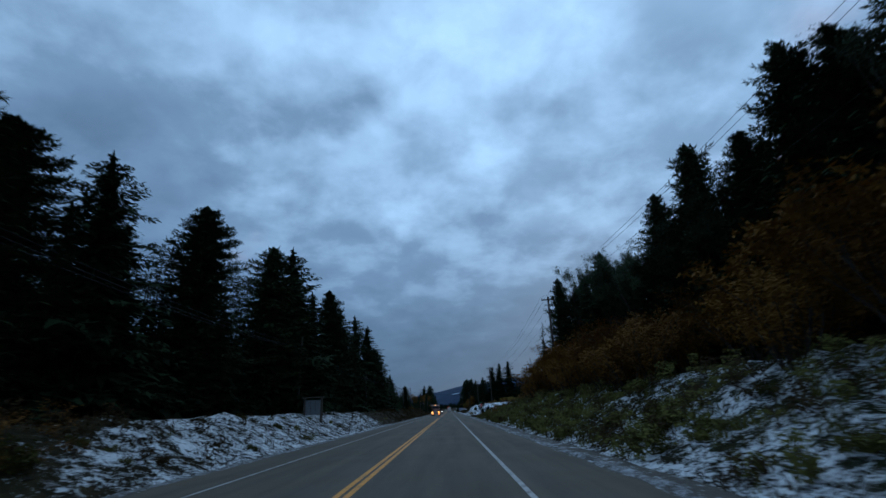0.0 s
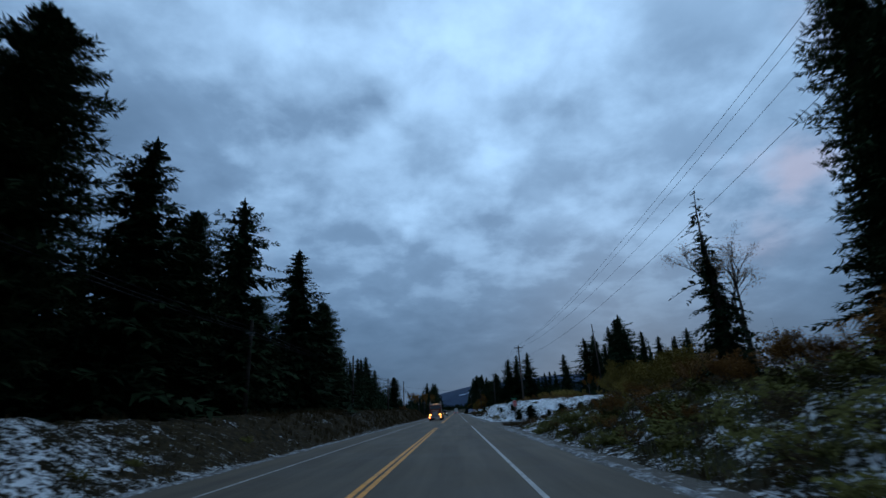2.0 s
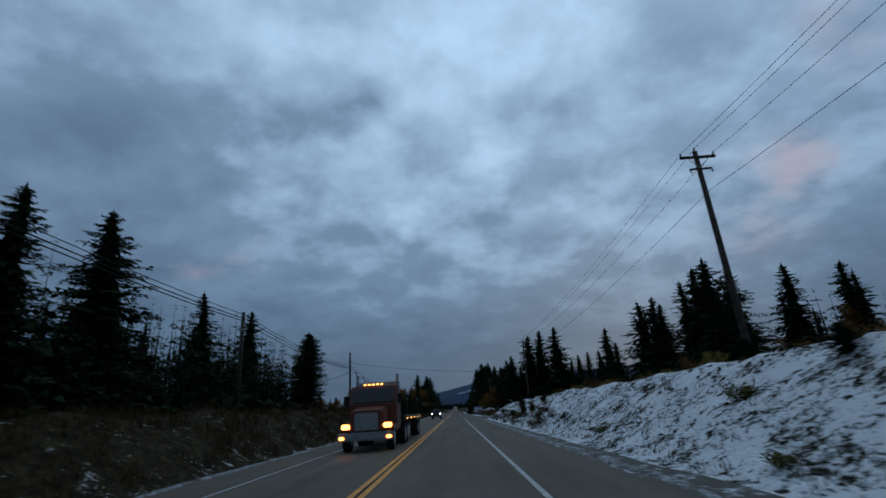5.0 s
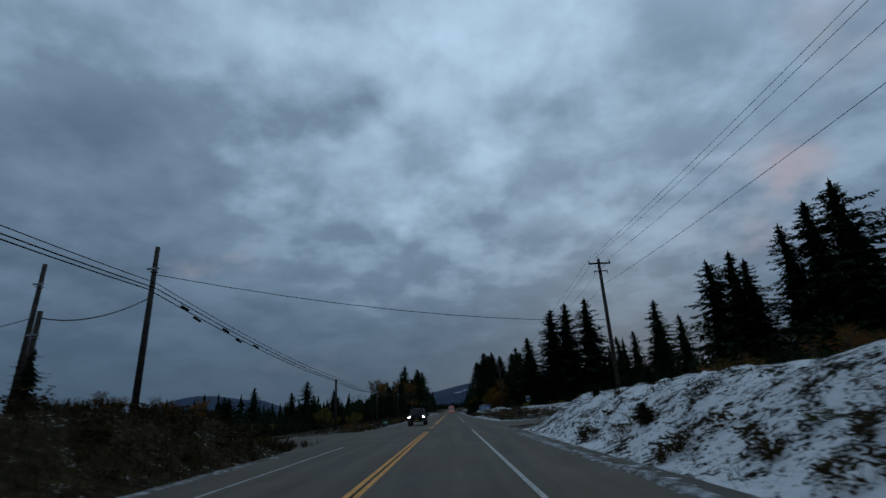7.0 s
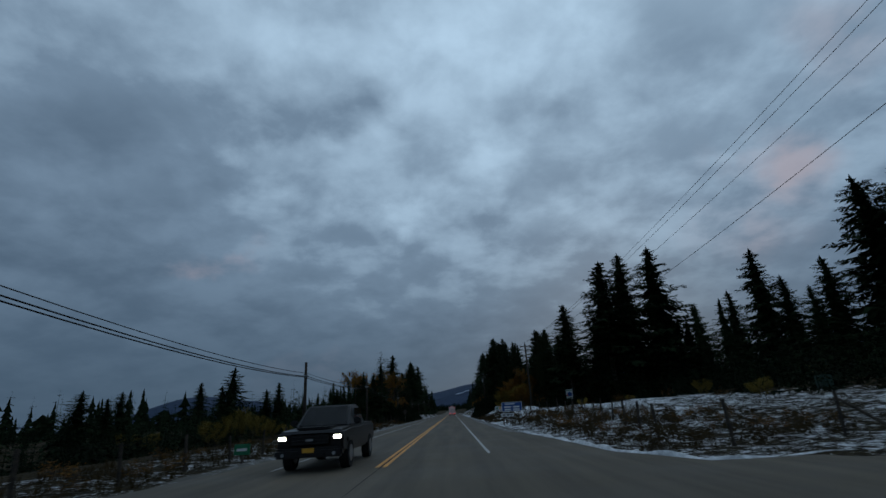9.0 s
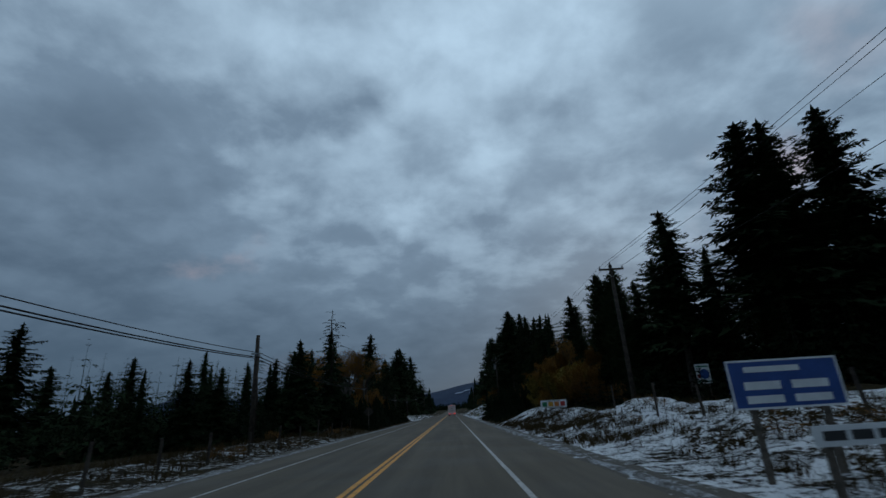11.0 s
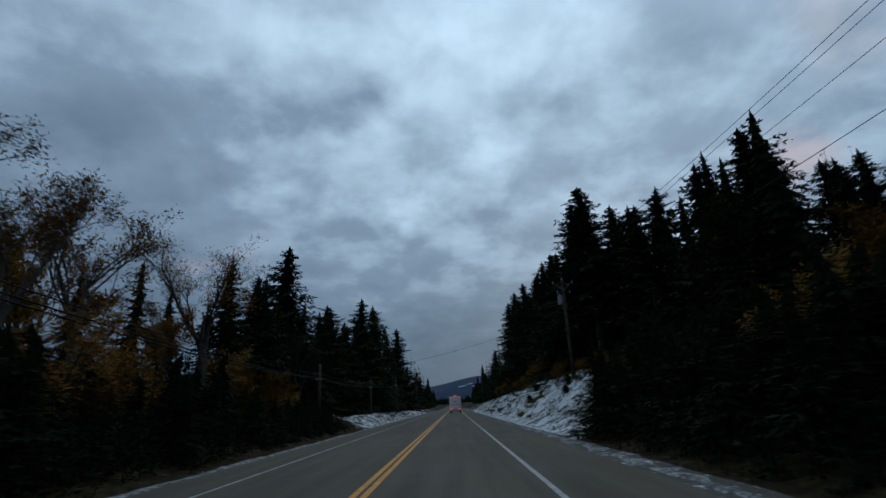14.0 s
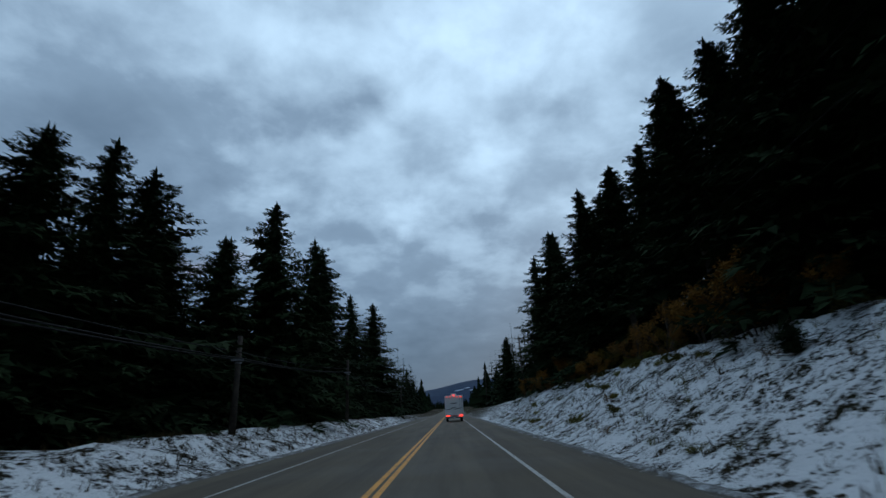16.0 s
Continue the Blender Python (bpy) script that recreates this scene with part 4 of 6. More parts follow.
young_firs(-8.7, -13.5, 318, 346, 60, 1.4, 3.6, 34)
young_firs(-8.6, -11.2, 346, 361, 34, 0.7, 1.7, 44)
young_firs(5.8, 8.4, 331, 343, 34, 1.4, 3.4, 45)
young_firs(8.6, 11.0, 339, 347, 18, 2.0, 4.2, 46)
young_firs(6.8, 10.0, 322, 342, 44, 1.6, 3.6, 35)
young_firs(9.8, 14, 324, 345, 32, 2.2, 4.6, 36)
young_firs(12.4, 16, 346, 440, 44, 1.2, 3.0, 37)
young_firs(40, 62, 214, 300, 60, 2.0, 5.5, 47)
MASS = []        # crowded trees further in: x, y, foot, height


def forest(x0, x1, y0, y1, row, gap, low, high, seed, keys=("back_a", "back_b"), first=True):
    """Crowded trees behind the edge, tops between two limits: single trees in the first row, a joined mass behind."""
    rng = random.Random(seed)
    x, lead = x0, first
    while abs(x) <= abs(x1):
        y = y0 + rng.uniform(0, gap)
        while y < y1:
            tx, top = x + rng.uniform(-1.2, 1.2), low + (high - low) * rng.random() ** (1.0 if abs(x0) < 38 else 1.8)
            if lead:
                plant(rng.choice(keys), tx, y, top, rng, group="crowded forest trees")
            else:
                z = ground(tx, y, False) - 0.2
                MASS.append((tx, y, z, top - z))
            y += gap * rng.uniform(0.7, 1.3) * (1.0 if lead else 0.7)
        x += row if x0 > 0 else -row
        lead = False


def thicket(x0, x1, y0, y1, gap, low, high, seed):
    """Young firs and brush that fill the foot of the forest."""
    rng = random.Random(seed)
    y = y0
    while y < y1:
        x = rng.uniform(min(x0, x1), max(x0, x1))
        z = ground(x, y, False) - 0.15
        MASS.append((x, y, z, rng.uniform(low, high)))
        y += gap * rng.uniform(0.5, 1.5)


forest(-19, -27, 14, 130, 3.6, 4.6, 9.5, 13.5, 1)
forest(-20, -29, 130, 186, 4.0, 4.4, 6.5, 9.0, 2)
forest(20.5, 28, 14, 86, 3.6, 4.6, 10, 14, 3)
forest(66, 84, 190, 290, 6, 9, 15, 21, 4)
forest(40, 58, 290, 325, 5, 7, 12, 16, 5)
forest(24, 33, 297, 345, 4.2, 5.5, 9, 12.5, 6)
forest(18.5, 26, 345, 440, 3.6, 4.2, 13, 17.5, 7)
forest(15, 26, 440, 540, 4.5, 6, 13, 20, 8, first=False)
forest(-18.5, -26, 294, 330, 4.0, 4.6, 4.5, 7.5, 9)
forest(-18.5, -25, 330, 368, 4.0, 4.6, 8.5, 12, 10)
forest(-18.5, -25, 368, 450, 3.8, 4.4, 10.5, 14.5, 15)
forest(-16, -28, 450, 600, 5, 6, 14, 22, 11, first=False)
forest(-40, -66, 292, 450, 5, 5, 2.0, 8.5, 12, first=False)
forest(-60, -110, 300, 460, 8, 6, 2.0, 7.0, 14, first=False)
forest(-28, -36, 360, 440, 5, 5, 7, 11, 13, first=False)
thicket(-14.5, -18.5, 14, 186, 0.30, 2.0, 5.5, 21)
thicket(-19, -26, 14, 186, 0.30, 3.0, 7.0, 22)
thicket(14.5, 20, 14, 84, 0.30, 2.0, 6.0, 23)
thicket(60, 66, 185, 300, 0.6, 2.0, 6.0, 24)
thicket(24, 60, 296, 325, 0.25, 2.0, 6.0, 25)
thicket(14, 20, 312, 350, 0.25, 2.0, 6.0, 26)
thicket(14.5, 19, 350, 460, 0.35, 2.0, 6.0, 27)
thicket(-12.5, -18, 296, 346, 0.25, 1.5, 4.0, 28)
thicket(-12.5, -17, 346, 460, 0.30, 2.0, 5.5, 29)
thicket(-34, -42, 286, 340, 0.3, 1.5, 4.5, 30)
thicket(14.6, 17, 352, 440, 0.35, 1.6, 3.4, 36)
thicket(17.5, 21, 14, 78, 0.35, 7.0, 12.5, 37)
thicket(-14, -18, 358, 402, 0.4, 5.5, 10.0, 41)
thicket(-15.5, -19, 14, 130, 0.34, 5.0, 11.0, 38)
thicket(-17, -24, 294, 332, 0.2, 3.0, 6.5, 40)
thicket(38, 66, 236, 300, 0.26, 4.0, 9.0, 45)
thicket(-15.5, -19.5, 56, 112, 0.4, 8.0, 12.0, 42)
thicket(-15, -19.5, 116, 190, 0.22, 3.6, 8.0, 43)
thicket(-15, -20, 116, 140, 0.3, 7.0, 10.0, 44)
thicket(21, 34, 296, 330, 0.22, 5.0, 10.0, 39)
thicket(-18, -26, 296, 460, 0.35, 2.0, 5.0, 31)
thicket(24, 44, 254, 300, 0.12, 1.6, 4.6, 50)
thicket(-24, -48, 262, 300, 0.10, 1.4, 4.2, 54)
thicket(-15, -20, 328, 352, 0.12, 2.5, 5.5, 51)
thicket(12, 22, 296, 318, 0.12, 1.5, 4.0, 52)
thicket(-8.0, -9.6, 317, 361, 0.07, 0.7, 1.8, 47)
thicket(-9.6, -13, 317, 363, 0.10, 1.0, 2.6, 53)
thicket(5.0, 8.4, 317, 343, 0.07, 0.7, 1.8, 48)
thicket(8.4, 13, 317, 346, 0.14, 0.8, 2.2, 49)


# far woods that close the valley and both sides
def bough_pattern(seed, layers, per, sprays, reach, ragged):
    """Needle sprays of one tree of unit height, as arrays of corners."""
    rng = random.Random(seed)
    stem = [(Vector((-dx, -dy, 0)), Vector((dx, dy, 0)), Vector((0, 0, 1.0))) for dx, dy in ((0.010, 0.0), (0.0, 0.010))]
    quads = stem
    for layer in range(layers):
        g = min(0.995, 1 - (1 - (layer + rng.random()) / layers) ** 1.2)
        size = reach * (1 - g) ** 0.92 + 0.004
        turn = rng.uniform(0, 6.283)
        here = max(3, round(per * (0.5 + 0.5 * (1 - g))))
        for b in range(here):
            a = turn + 6.283 * b / here + rng.uniform(-0.4, 0.4)
            L = size * (1 + rng.uniform(-ragged, ragged))
            lift = -0.25 + 0.6 * g
            for j in range(sprays):
                s = (j + rng.random()) / sprays
                p = Vector((math.cos(a) * L * s, math.sin(a) * L * s, g + L * (lift * s - 0.3 * s * s)))
                for hand in (-1, 1):
                    T = (0.34 * L * (1 - s) + 0.008 * (1 - g) + 0.10 * L + 0.003) * rng.uniform(0.6, 1.25)
                    d = Vector((math.cos(a + hand * rng.uniform(0.4, 1.0)), math.sin(a + hand * rng.uniform(0.4, 1.0)), rng.uniform(-1.0, 0.15)))
                    n = Vector((-d.y, d.x, rng.uniform(-0.8, 0.8))) * hand * T * rng.uniform(0.40, 0.62) * (1.25 if sprays == 2 else 1.0)
                    quads.append((p, p + d * T * 0.45 + n, p + d * T))
    return np.array([[tuple(c) for c in q] for q in quads], dtype=np.float32)


def tall_mass(name, label, spots, seed, layers=11, mat=None, wide=0.19, sprays=3):
    """Crowded trees inside the forest, joined."""
    rng = random.Random(seed)
    kinds = [bough_pattern(101 + k, layers, 5, sprays, wide + 0.03 * k, 0.4) for k in range(4)]
    blocks = []
    for x, y, z, h in spots:
        q = kinds[rng.randrange(4)]
        a, w = rng.uniform(0, 6.283), h * rng.uniform(0.85, 1.3)
        out = np.empty_like(q)
        out[..., 0] = x + w * (q[..., 0] * math.cos(a) - q[..., 1] * math.sin(a))
        out[..., 1] = y + w * (q[..., 0] * math.sin(a) + q[..., 1] * math.cos(a))
        out[..., 2] = z + h * q[..., 2]
        blocks.append(out.reshape(-1, 3))
    V = np.concatenate(blocks)
    n = len(V) // 3
    me = bpy.data.meshes.new(name)
    me.vertices.add(len(V))
    me.vertices.foreach_set("co", V.ravel())
    me.loops.add(len(V))
    me.loops.foreach_set("vertex_index", np.arange(len(V), dtype=np.int32))
    me.polygons.add(n)
    me.polygons.foreach_set("loop_start", np.arange(0, 3 * n, 3, dtype=np.int32))
    me.update()
    me.validate()
    me.materials.append(mat or SHADED_FIR)
    return tagged(new(name, me), label, "forest", kind="stuff")


def far_woods(name, label, spots, seed, tiers=8, rays=8):
    rng = random.Random(seed)
    V, F = [], []
    for x, y, z, h in spots:
        r = h * rng.uniform(0.20, 0.38)
        dome = rng.random() < 0.22 and abs(x) > 30
        h = h * (0.72 if dome else 1.0)
        for k in range(tiers):
            g = k / tiers
            rr = ((r * (1 - g) ** 0.85 if not dome else 1.5 * r * (1 - g * g) ** 0.5) + 0.10) * rng.uniform(0.72, 1.2)
            zz = z + h * (0.02 + 0.98 * g) + rng.uniform(-0.02, 0.02) * h
            ox, oy = rng.gauss(0, 0.06) * rr, rng.gauss(0, 0.06) * rr
            q = len(V)
            V.append((x + ox, y + oy, zz + h * 1.5 / tiers))
            spin = rng.uniform(0, 6.28)
            for s in range(rays):
                a = spin + 6.283 * (s + rng.uniform(-0.3, 0.3)) / rays
                w = rr * (rng.uniform(0.55, 1.3) if s % 2 else rng.uniform(0.15, 0.4))
                V.append((x + ox + w * math.cos(a), y + oy + w * math.sin(a), zz - rng.uniform(-0.02, 0.10) * h * (w / r) ** 0.5))
            for s in range(rays):
                F.append((q, q + 1 + s, q + 1 + (s + 1) % rays))
    return tagged(raw(name, V, F, SHADED_FIR), label, "forest", kind="stuff")


rng = random.Random(77)
spots = []
for i in range(260):
    y, x = rng.uniform(1050, 1250), rng.uniform(-80, 90)
    spots.append((x, y, -0.3, rng.uniform(11, 17)))
for i in range(520):
    y = rng.uniform(560, 1150)
    x = rng.choice((-1, 1)) * (rng.uniform(0, 1) ** 1.6 * 150 + 13 + 0.03 * (y - 560))
    spots.append((x, y, ground(x, y, False) - 0.3, rng.uniform(11, 19)))
for i in range(420):
    y, x = rng.uniform(250, 900), -rng.uniform(75, 420)
    spots.append((x, y, ground(x, y, False) - 0.3, rng.uniform(8, 14)))
for i in range(420):
    y, x = rng.uniform(60, 620), rng.uniform(85, 260)
    spots.append((x, y, ground(x, y, False) - 0.3, rng.uniform(12, 20)))
for i in range(300):
    y, x = rng.uniform(-120, 200), -rng.uniform(36, 120)
    spots.append((x, y, ground(x, y, False) - 0.3, rng.uniform(8, 11)))


def fine(m):
    """Places where the inner trees stand in the open and are seen against the sky."""
    x, y, z, h = m
    return h > 2.4 and (-70 < x < -16 and 284 < y < 350 or -27 < x < -13 and 118 < y < 190 or 38 < x < 80 and 180 < y < 330)


# inner trees and brush default to the needle colour darkened for shade
TALL = [m for m in MASS if m[3] > 5.0 and abs(m[0]) < 40 and not fine(m)]
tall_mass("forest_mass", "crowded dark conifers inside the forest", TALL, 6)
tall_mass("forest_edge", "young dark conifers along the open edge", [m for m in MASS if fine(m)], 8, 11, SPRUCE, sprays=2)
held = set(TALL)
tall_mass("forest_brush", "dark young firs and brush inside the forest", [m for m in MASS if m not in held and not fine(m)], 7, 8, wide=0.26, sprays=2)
near = [m for m in spots if 60 < m[0] < 265 and m[1] < 625]
tall_mass("forest_slope", "dark conifers on the far slope", near, 9, 12, SPRUCE)
far_woods("far_forest", "distant dark conifer forest closing the valley", [m for m in spots if m not in near], 5)


def hill(name, label, x0, x1, y, tops, deep, mat):
    """A far ridge with a rounded crest."""
    V, F = [], []
    m = 40
    for i in range(m + 1):
        f = i / m * (len(tops) - 1)
        k = min(int(f), len(tops) - 2)
        g = smooth(f - k)
        h = tops[k] + (tops[k + 1] - tops[k]) * g
        x = x0 + (x1 - x0) * i / m
        h += 0.03 * max(tops) * noise.noise((x * 0.01, y * 0.01, 3.0))
        for r in range(9):
            a = r / 8
            V.append((x, y - deep * (1 - a), h * math.sin(a * math.pi / 2) - 12))
    for i in range(m):
        for r in range(8):
            F.append((i * 9 + r, (i + 1) * 9 + r, (i + 1) * 9 + r + 1, i * 9 + r + 1))
    return tagged(raw(name, V, F, mat, smooth=True), label, "hill", kind="structure")


RIDGE = [16, 74, 100, 116, 126, 118, 64]
hill("backdrop_hill", "far wooded ridge tinted haze blue, with cleared snow fields", -260, 780, 1900, RIDGE, 420, HAZY_HILL)
hill("backdrop_hill", "far wooded ridge tinted haze blue under the clouds", -2250, -750, 3500, [40, 95, 200, 160, 90, 30], 900, HAZY_HILL)
hill("backdrop_hill", "far wooded ridge tinted haze blue under the clouds", -4400, -2300, 3000, [80, 150, 170, 110, 60], 700, HAZY_HILL)


def ridge_height(x, y):
    f = max(0.0, min(5.999, (x + 260) / 1040 * 6))
    k = int(f)
    h = RIDGE[k] + (RIDGE[k + 1] - RIDGE[k]) * smooth(f - k)
    return h * math.sin(max(0.0, min(1.0, (y - 1480) / 420)) * math.pi / 2) - 12


for x, z, wide, high in ((24, 64, 16, 0.7), (46, 66, 12, 0.5), (64, 61, 18, 0.45), (95, 66, 20, 0.6)):
    bm = bmesh.new()
    base = 1600 + (z - 52) * 6
    ring = []
    for k in range(18):
        a = 6.283 * k / 18
        px = x + wide * math.cos(a) * (0.8 + 0.4 * noise.noise((k * 0.9, x, 0)))
        py = base + high * 9 * math.sin(a)
        ring.append(bm.verts.new((px, py, ridge_height(px, py) + 2.5)))
    bm.faces.new(ring)
    tagged(part("backdrop_clearing", bm, HAZY_SNOW), "snow-covered clearing on the far ridge", "clearing", kind="structure")


# ---------------------------------------------------------------- shrubs, weeds, young firs
def scatter(key, count, xr, yr, low, high, seed, group, fat=1.0):
    rng = random.Random(seed)
    for i in range(count):
        plant(key, rng.uniform(*xr), rng.uniform(*yr), rng.uniform(low, high), rng, absolute=False, group=group, fat=fat)


scatter("willow", 50, (10.5, 14.5), (18, 75), 4.2, 5.8, 51, "shrubs on the bank", 1.25)
scatter("willow", 6, (14, 17.5), (79, 85), 3.4, 4.8, 86, "shrubs on the bank", 1.2)
scatter("willow", 14, (10.5, 16), (76, 96), 1.6, 3.0, 77, "shrubs on the bank", 1.3)
scatter("golden", 42, (9.5, 13.5), (18, 76), 3.2, 6.0, 52, "shrubs on the bank", 1.25)
scatter("twigs", 24, (4.9, 7.2), (172, 202), 0.4, 0.8, 93, "shrubs on the bank", 1.3)
scatter("twigs", 40, (11.5, 18.0), (128, 216), 0.8, 1.8, 72, "shrubs on the bank", 1.5)
scatter("willow", 16, (12.0, 17.0), (84, 110), 1.6, 2.8, 53, "shrubs on the bank", 1.2)
scatter("olive", 12, (18.0, 26.0), (112, 142), 3.0, 5.6, 54, "shrubs on the bank", 1.1)
scatter("olive", 26, (13.5, 24.0), (142, 198), 0.9, 1.7, 85, "shrubs on the bank", 1.3)
scatter("olive", 12, (26.0, 44.0), (140, 215), 1.8, 3.0, 55, "shrubs on the bank", 1.3)
scatter("willow", 8, (16.0, 40.0), (160, 222), 1.4, 2.6, 56, "shrubs on the bank", 1.3)
scatter("olive", 5, (14.0, 30.0), (256, 296), 1.6, 3.0, 57, "shrubs on the bank", 1.2)
scatter("golden", 20, (11.0, 15.5), (314, 342), 4.2, 6.8, 58, "shrubs on the bank", 1.0)
scatter("willow", 14, (12.0, 16.0), (304, 330), 3.0, 4.6, 59, "shrubs on the bank", 1.1)
scatter("willow", 16, (11.5, 15.0), (345, 430), 1.4, 2.6, 60, "shrubs on the bank", 1.1)
scatter("golden", 12, (-16.0, -11.6), (326, 357), 4.0, 6.5, 61, "shrubs by the forest", 1.0)
scatter("olive", 4, (-24.0, -15.0), (262, 292), 2.0, 3.4, 62, "shrubs by the forest", 1.0)
for x, y, top in ((-20, 337, 13.0), (13, 323, 9.0), (15, 318, 8.6), (12.5, 331, 7.0), (25, 160, 8.0), (31, 176, 8.4)):
    plant("alder", x, y, top, trees, group="autumn trees")
for x, y, top in ((13.2, 329.5, 8.4), (14.6, 333, 8.8), (12, 335.5, 7.2), (13.5, 326, 8.6)):
    plant("alder", x, y, top, trees, group="autumn trees", fat=1.2)
for x, y, h in ((11.6, 378.5, 3.2), (12.2, 383, 3.4), (12.0, 386.7, 3.2), (11.6, 390, 2.4), (12.2, 381, 2.2), (11.0, 397, 2.6), (11.2, 404, 2.8), (10.5, 412, 2.6), (12.6, 376, 2.0), (10.4, 367, 2.0), (9.8, 421, 2.6)):
    plant("golden", x - 0.9, y, h * 1.2, trees, absolute=False, group="shrubs on the bank", fat=1.3)
for x, y, h in ((10.4, 357.5, 2.0), (11.2, 355.5, 2.4), (12.0, 359.5, 2.2), (10.8, 362.5, 1.8)):
    plant("willow", x, y, h, trees, absolute=False, group="shrubs on the bank", fat=1.3)
for key, x, y, h in (("olive", 11.2, 315.6, 5.6), ("golden", 11.0, 318.0, 5.2), ("olive", 10.8, 320.2, 6.0), ("golden", 11.6, 322.4, 6.0), ("olive", 12.4, 317.2, 7.0), ("golden", 9.8, 316.6, 3.0), ("olive", 9.6, 319.4, 3.2)):
    plant(key, x, y, h, trees, absolute=False, group="shrubs on the bank", fat=1.05)
plant("aspen", 15, 324.5, 10.6, trees, group="autumn trees", fat=1.1)
plant("golden", -15.5, 197, 2.6, trees, absolute=False, group="shrubs on the bank", fat=1.2)
plant("young", -17.8, 204.5, 3.2, trees, absolute=False, group="young firs")
for x, y, top in ((24, 127.3, 8.0), (24.5, 123.4, 9.6), (24, 120.1, 8.6), (23, 118, 8.0), (25.5, 125.5, 8.4), (26, 121.6, 9.2), (22, 116, 7.6)):
    plant("olive", x, y, top + 1.2, trees, group="autumn trees", fat=1.0)
for x, y, top in ((23, 134.7, 9.6), (23.6, 136.2, 8.8), (20.5, 131.5, 6.8), (22, 132.6, 7.4), (21.4, 129.0, 6.2), (20, 118.5, 6.8), (18.5, 114, 6.0), (21, 126, 7.0), (23, 127.6, 7.2)):
    plant("olive", x, y, top, trees, group="autumn trees", fat=1.0)
plant("olive", 5.2, 131.6, 1.2, trees, absolute=False, group="shrubs on the bank", fat=1.3)
for x, y, h in ((16.5, 133, 1.8), (15.5, 137, 2.2), (17, 141, 2.4), (15.8, 145, 2.2), (16.6, 149, 2.0), (15.2, 153, 2.0)):
    plant("olive", x, y, h, trees, absolute=False, group="shrubs on the bank", fat=1.3)
for key, x, y, top, wide in (("olive", -39.7, 286.7, 2.6, 1.2), ("olive", -37.6, 288, 2.2, 1.2), ("olive", -27.3, 289.4, 5.6, 0.9), ("olive", -26.2, 288.0, 4.6, 0.9), ("spruce_b", -29.6, 291, 6.2, 1.2), ("spruce_c", -24.2, 290.5, 5.6, 1.2), ("alder", -23, 347.7, 14.2, 1.1), ("aspen", -24.5, 350, 14.6, 1.2), ("spruce_c", -46, 286.5, 6.4, 1.2), ("spruce_a", -75, 372, 13.8, 1.1), ("spruce_c", -35, 304.5, 10.2, 1.1), ("spruce_a", -52, 300, 6.2, 1.2), ("spruce_c", -60, 315, 8.2, 1.2), ("spruce_a", -43, 318, 8.4, 1.1), ("spruce_b", -30, 312, 8.0, 1.2)):
    plant(key, x, y, top, trees, group="trees beyond the side lane", fat=wide)
scatter("weed", 150, (5.0, 9.6), (16, 100), 0.4, 1.15, 63, "weeds on the bank", 1.5)
scatter("weed", 26, (5.0, 11.5), (130, 214), 0.3, 0.7, 64, "weeds on the bank", 1.6)
scatter("weed", 40, (5.0, 12.5), (352, 410), 0.3, 0.75, 65, "weeds on the bank", 1.6)
scatter("willow", 8, (5.8, 8.5), (83, 92), 0.8, 1.4, 90, "shrubs on the bank", 1.2)
scatter("twigs", 10, (5.2, 8.5), (82, 94), 0.6, 1.2, 91, "bare shrubs on the verge", 1.3)
scatter("weed", 30, (9.6, 13.0), (354, 415), 0.5, 1.0, 87, "weeds on the bank", 1.5)
scatter("twigs", 24, (10.0, 13.5), (350, 425), 0.7, 1.4, 88, "bare shrubs on the verge", 1.3)
scatter("olive", 12, (11.6, 14.5), (356, 425), 1.2, 2.4, 89, "shrubs on the bank", 1.2)
scatter("weed", 26, (-13.0, -8.6), (19, 31), 0.6, 1.4, 73, "weeds on the bank", 1.3)
scatter("twigs", 16, (-13.0, -9.0), (20, 34), 0.8, 1.6, 74, "bare shrubs on the verge", 1.2)
scatter("weed", 20, (-11.5, -8.0), (20, 96), 0.3, 0.7, 66, "weeds on the bank", 1.5)
scatter("twigs", 34, (5.2, 11.0), (90, 112), 0.5, 1.1, 67, "bare shrubs on the verge", 1.2)
scatter("twigs", 34, (7.5, 15.0), (240, 300), 0.4, 0.9, 68, "bare shrubs on the verge", 1.2)
scatter("twigs", 60, (6.6, 12.5), (241, 278), 0.6, 1.2, 92, "bare shrubs on the verge", 1.3)
scatter("twigs", 40, (-13.0, -8.0), (230, 316), 0.5, 1.2, 69, "bare shrubs on the verge", 1.2)
scatter("twigs", 36, (5.0, 10.0), (346, 420), 0.4, 0.9, 70, "bare shrubs on the verge", 1.2)
scatter("twigs", 16, (17.0, 40.0), (252, 298), 0.8, 1.8, 78, "shrubs on the bank", 1.3)
scatter("twigs", 18, (-13.0, -8.8), (22, 33), 0.6, 1.4, 79, "bare shrubs on the verge", 1.4)
scatter("willow", 8, (-15.0, -12.0), (186, 194), 1.0, 2.0, 80, "bare shrubs on the verge", 1.2)
scatter("olive", 7, (36.0, 60.0), (262, 300), 1.6, 3.0, 75, "shrubs on the bank", 1.3)
scatter("olive", 4, (-34.0, -18.0), (300, 330), 2.0, 3.6, 76, "shrubs by the forest", 1.2)
scatter("willow", 16, (-14.5, -9.6), (202, 211), 0.7, 1.5, 71, "bare shrubs on the verge", 1.2)
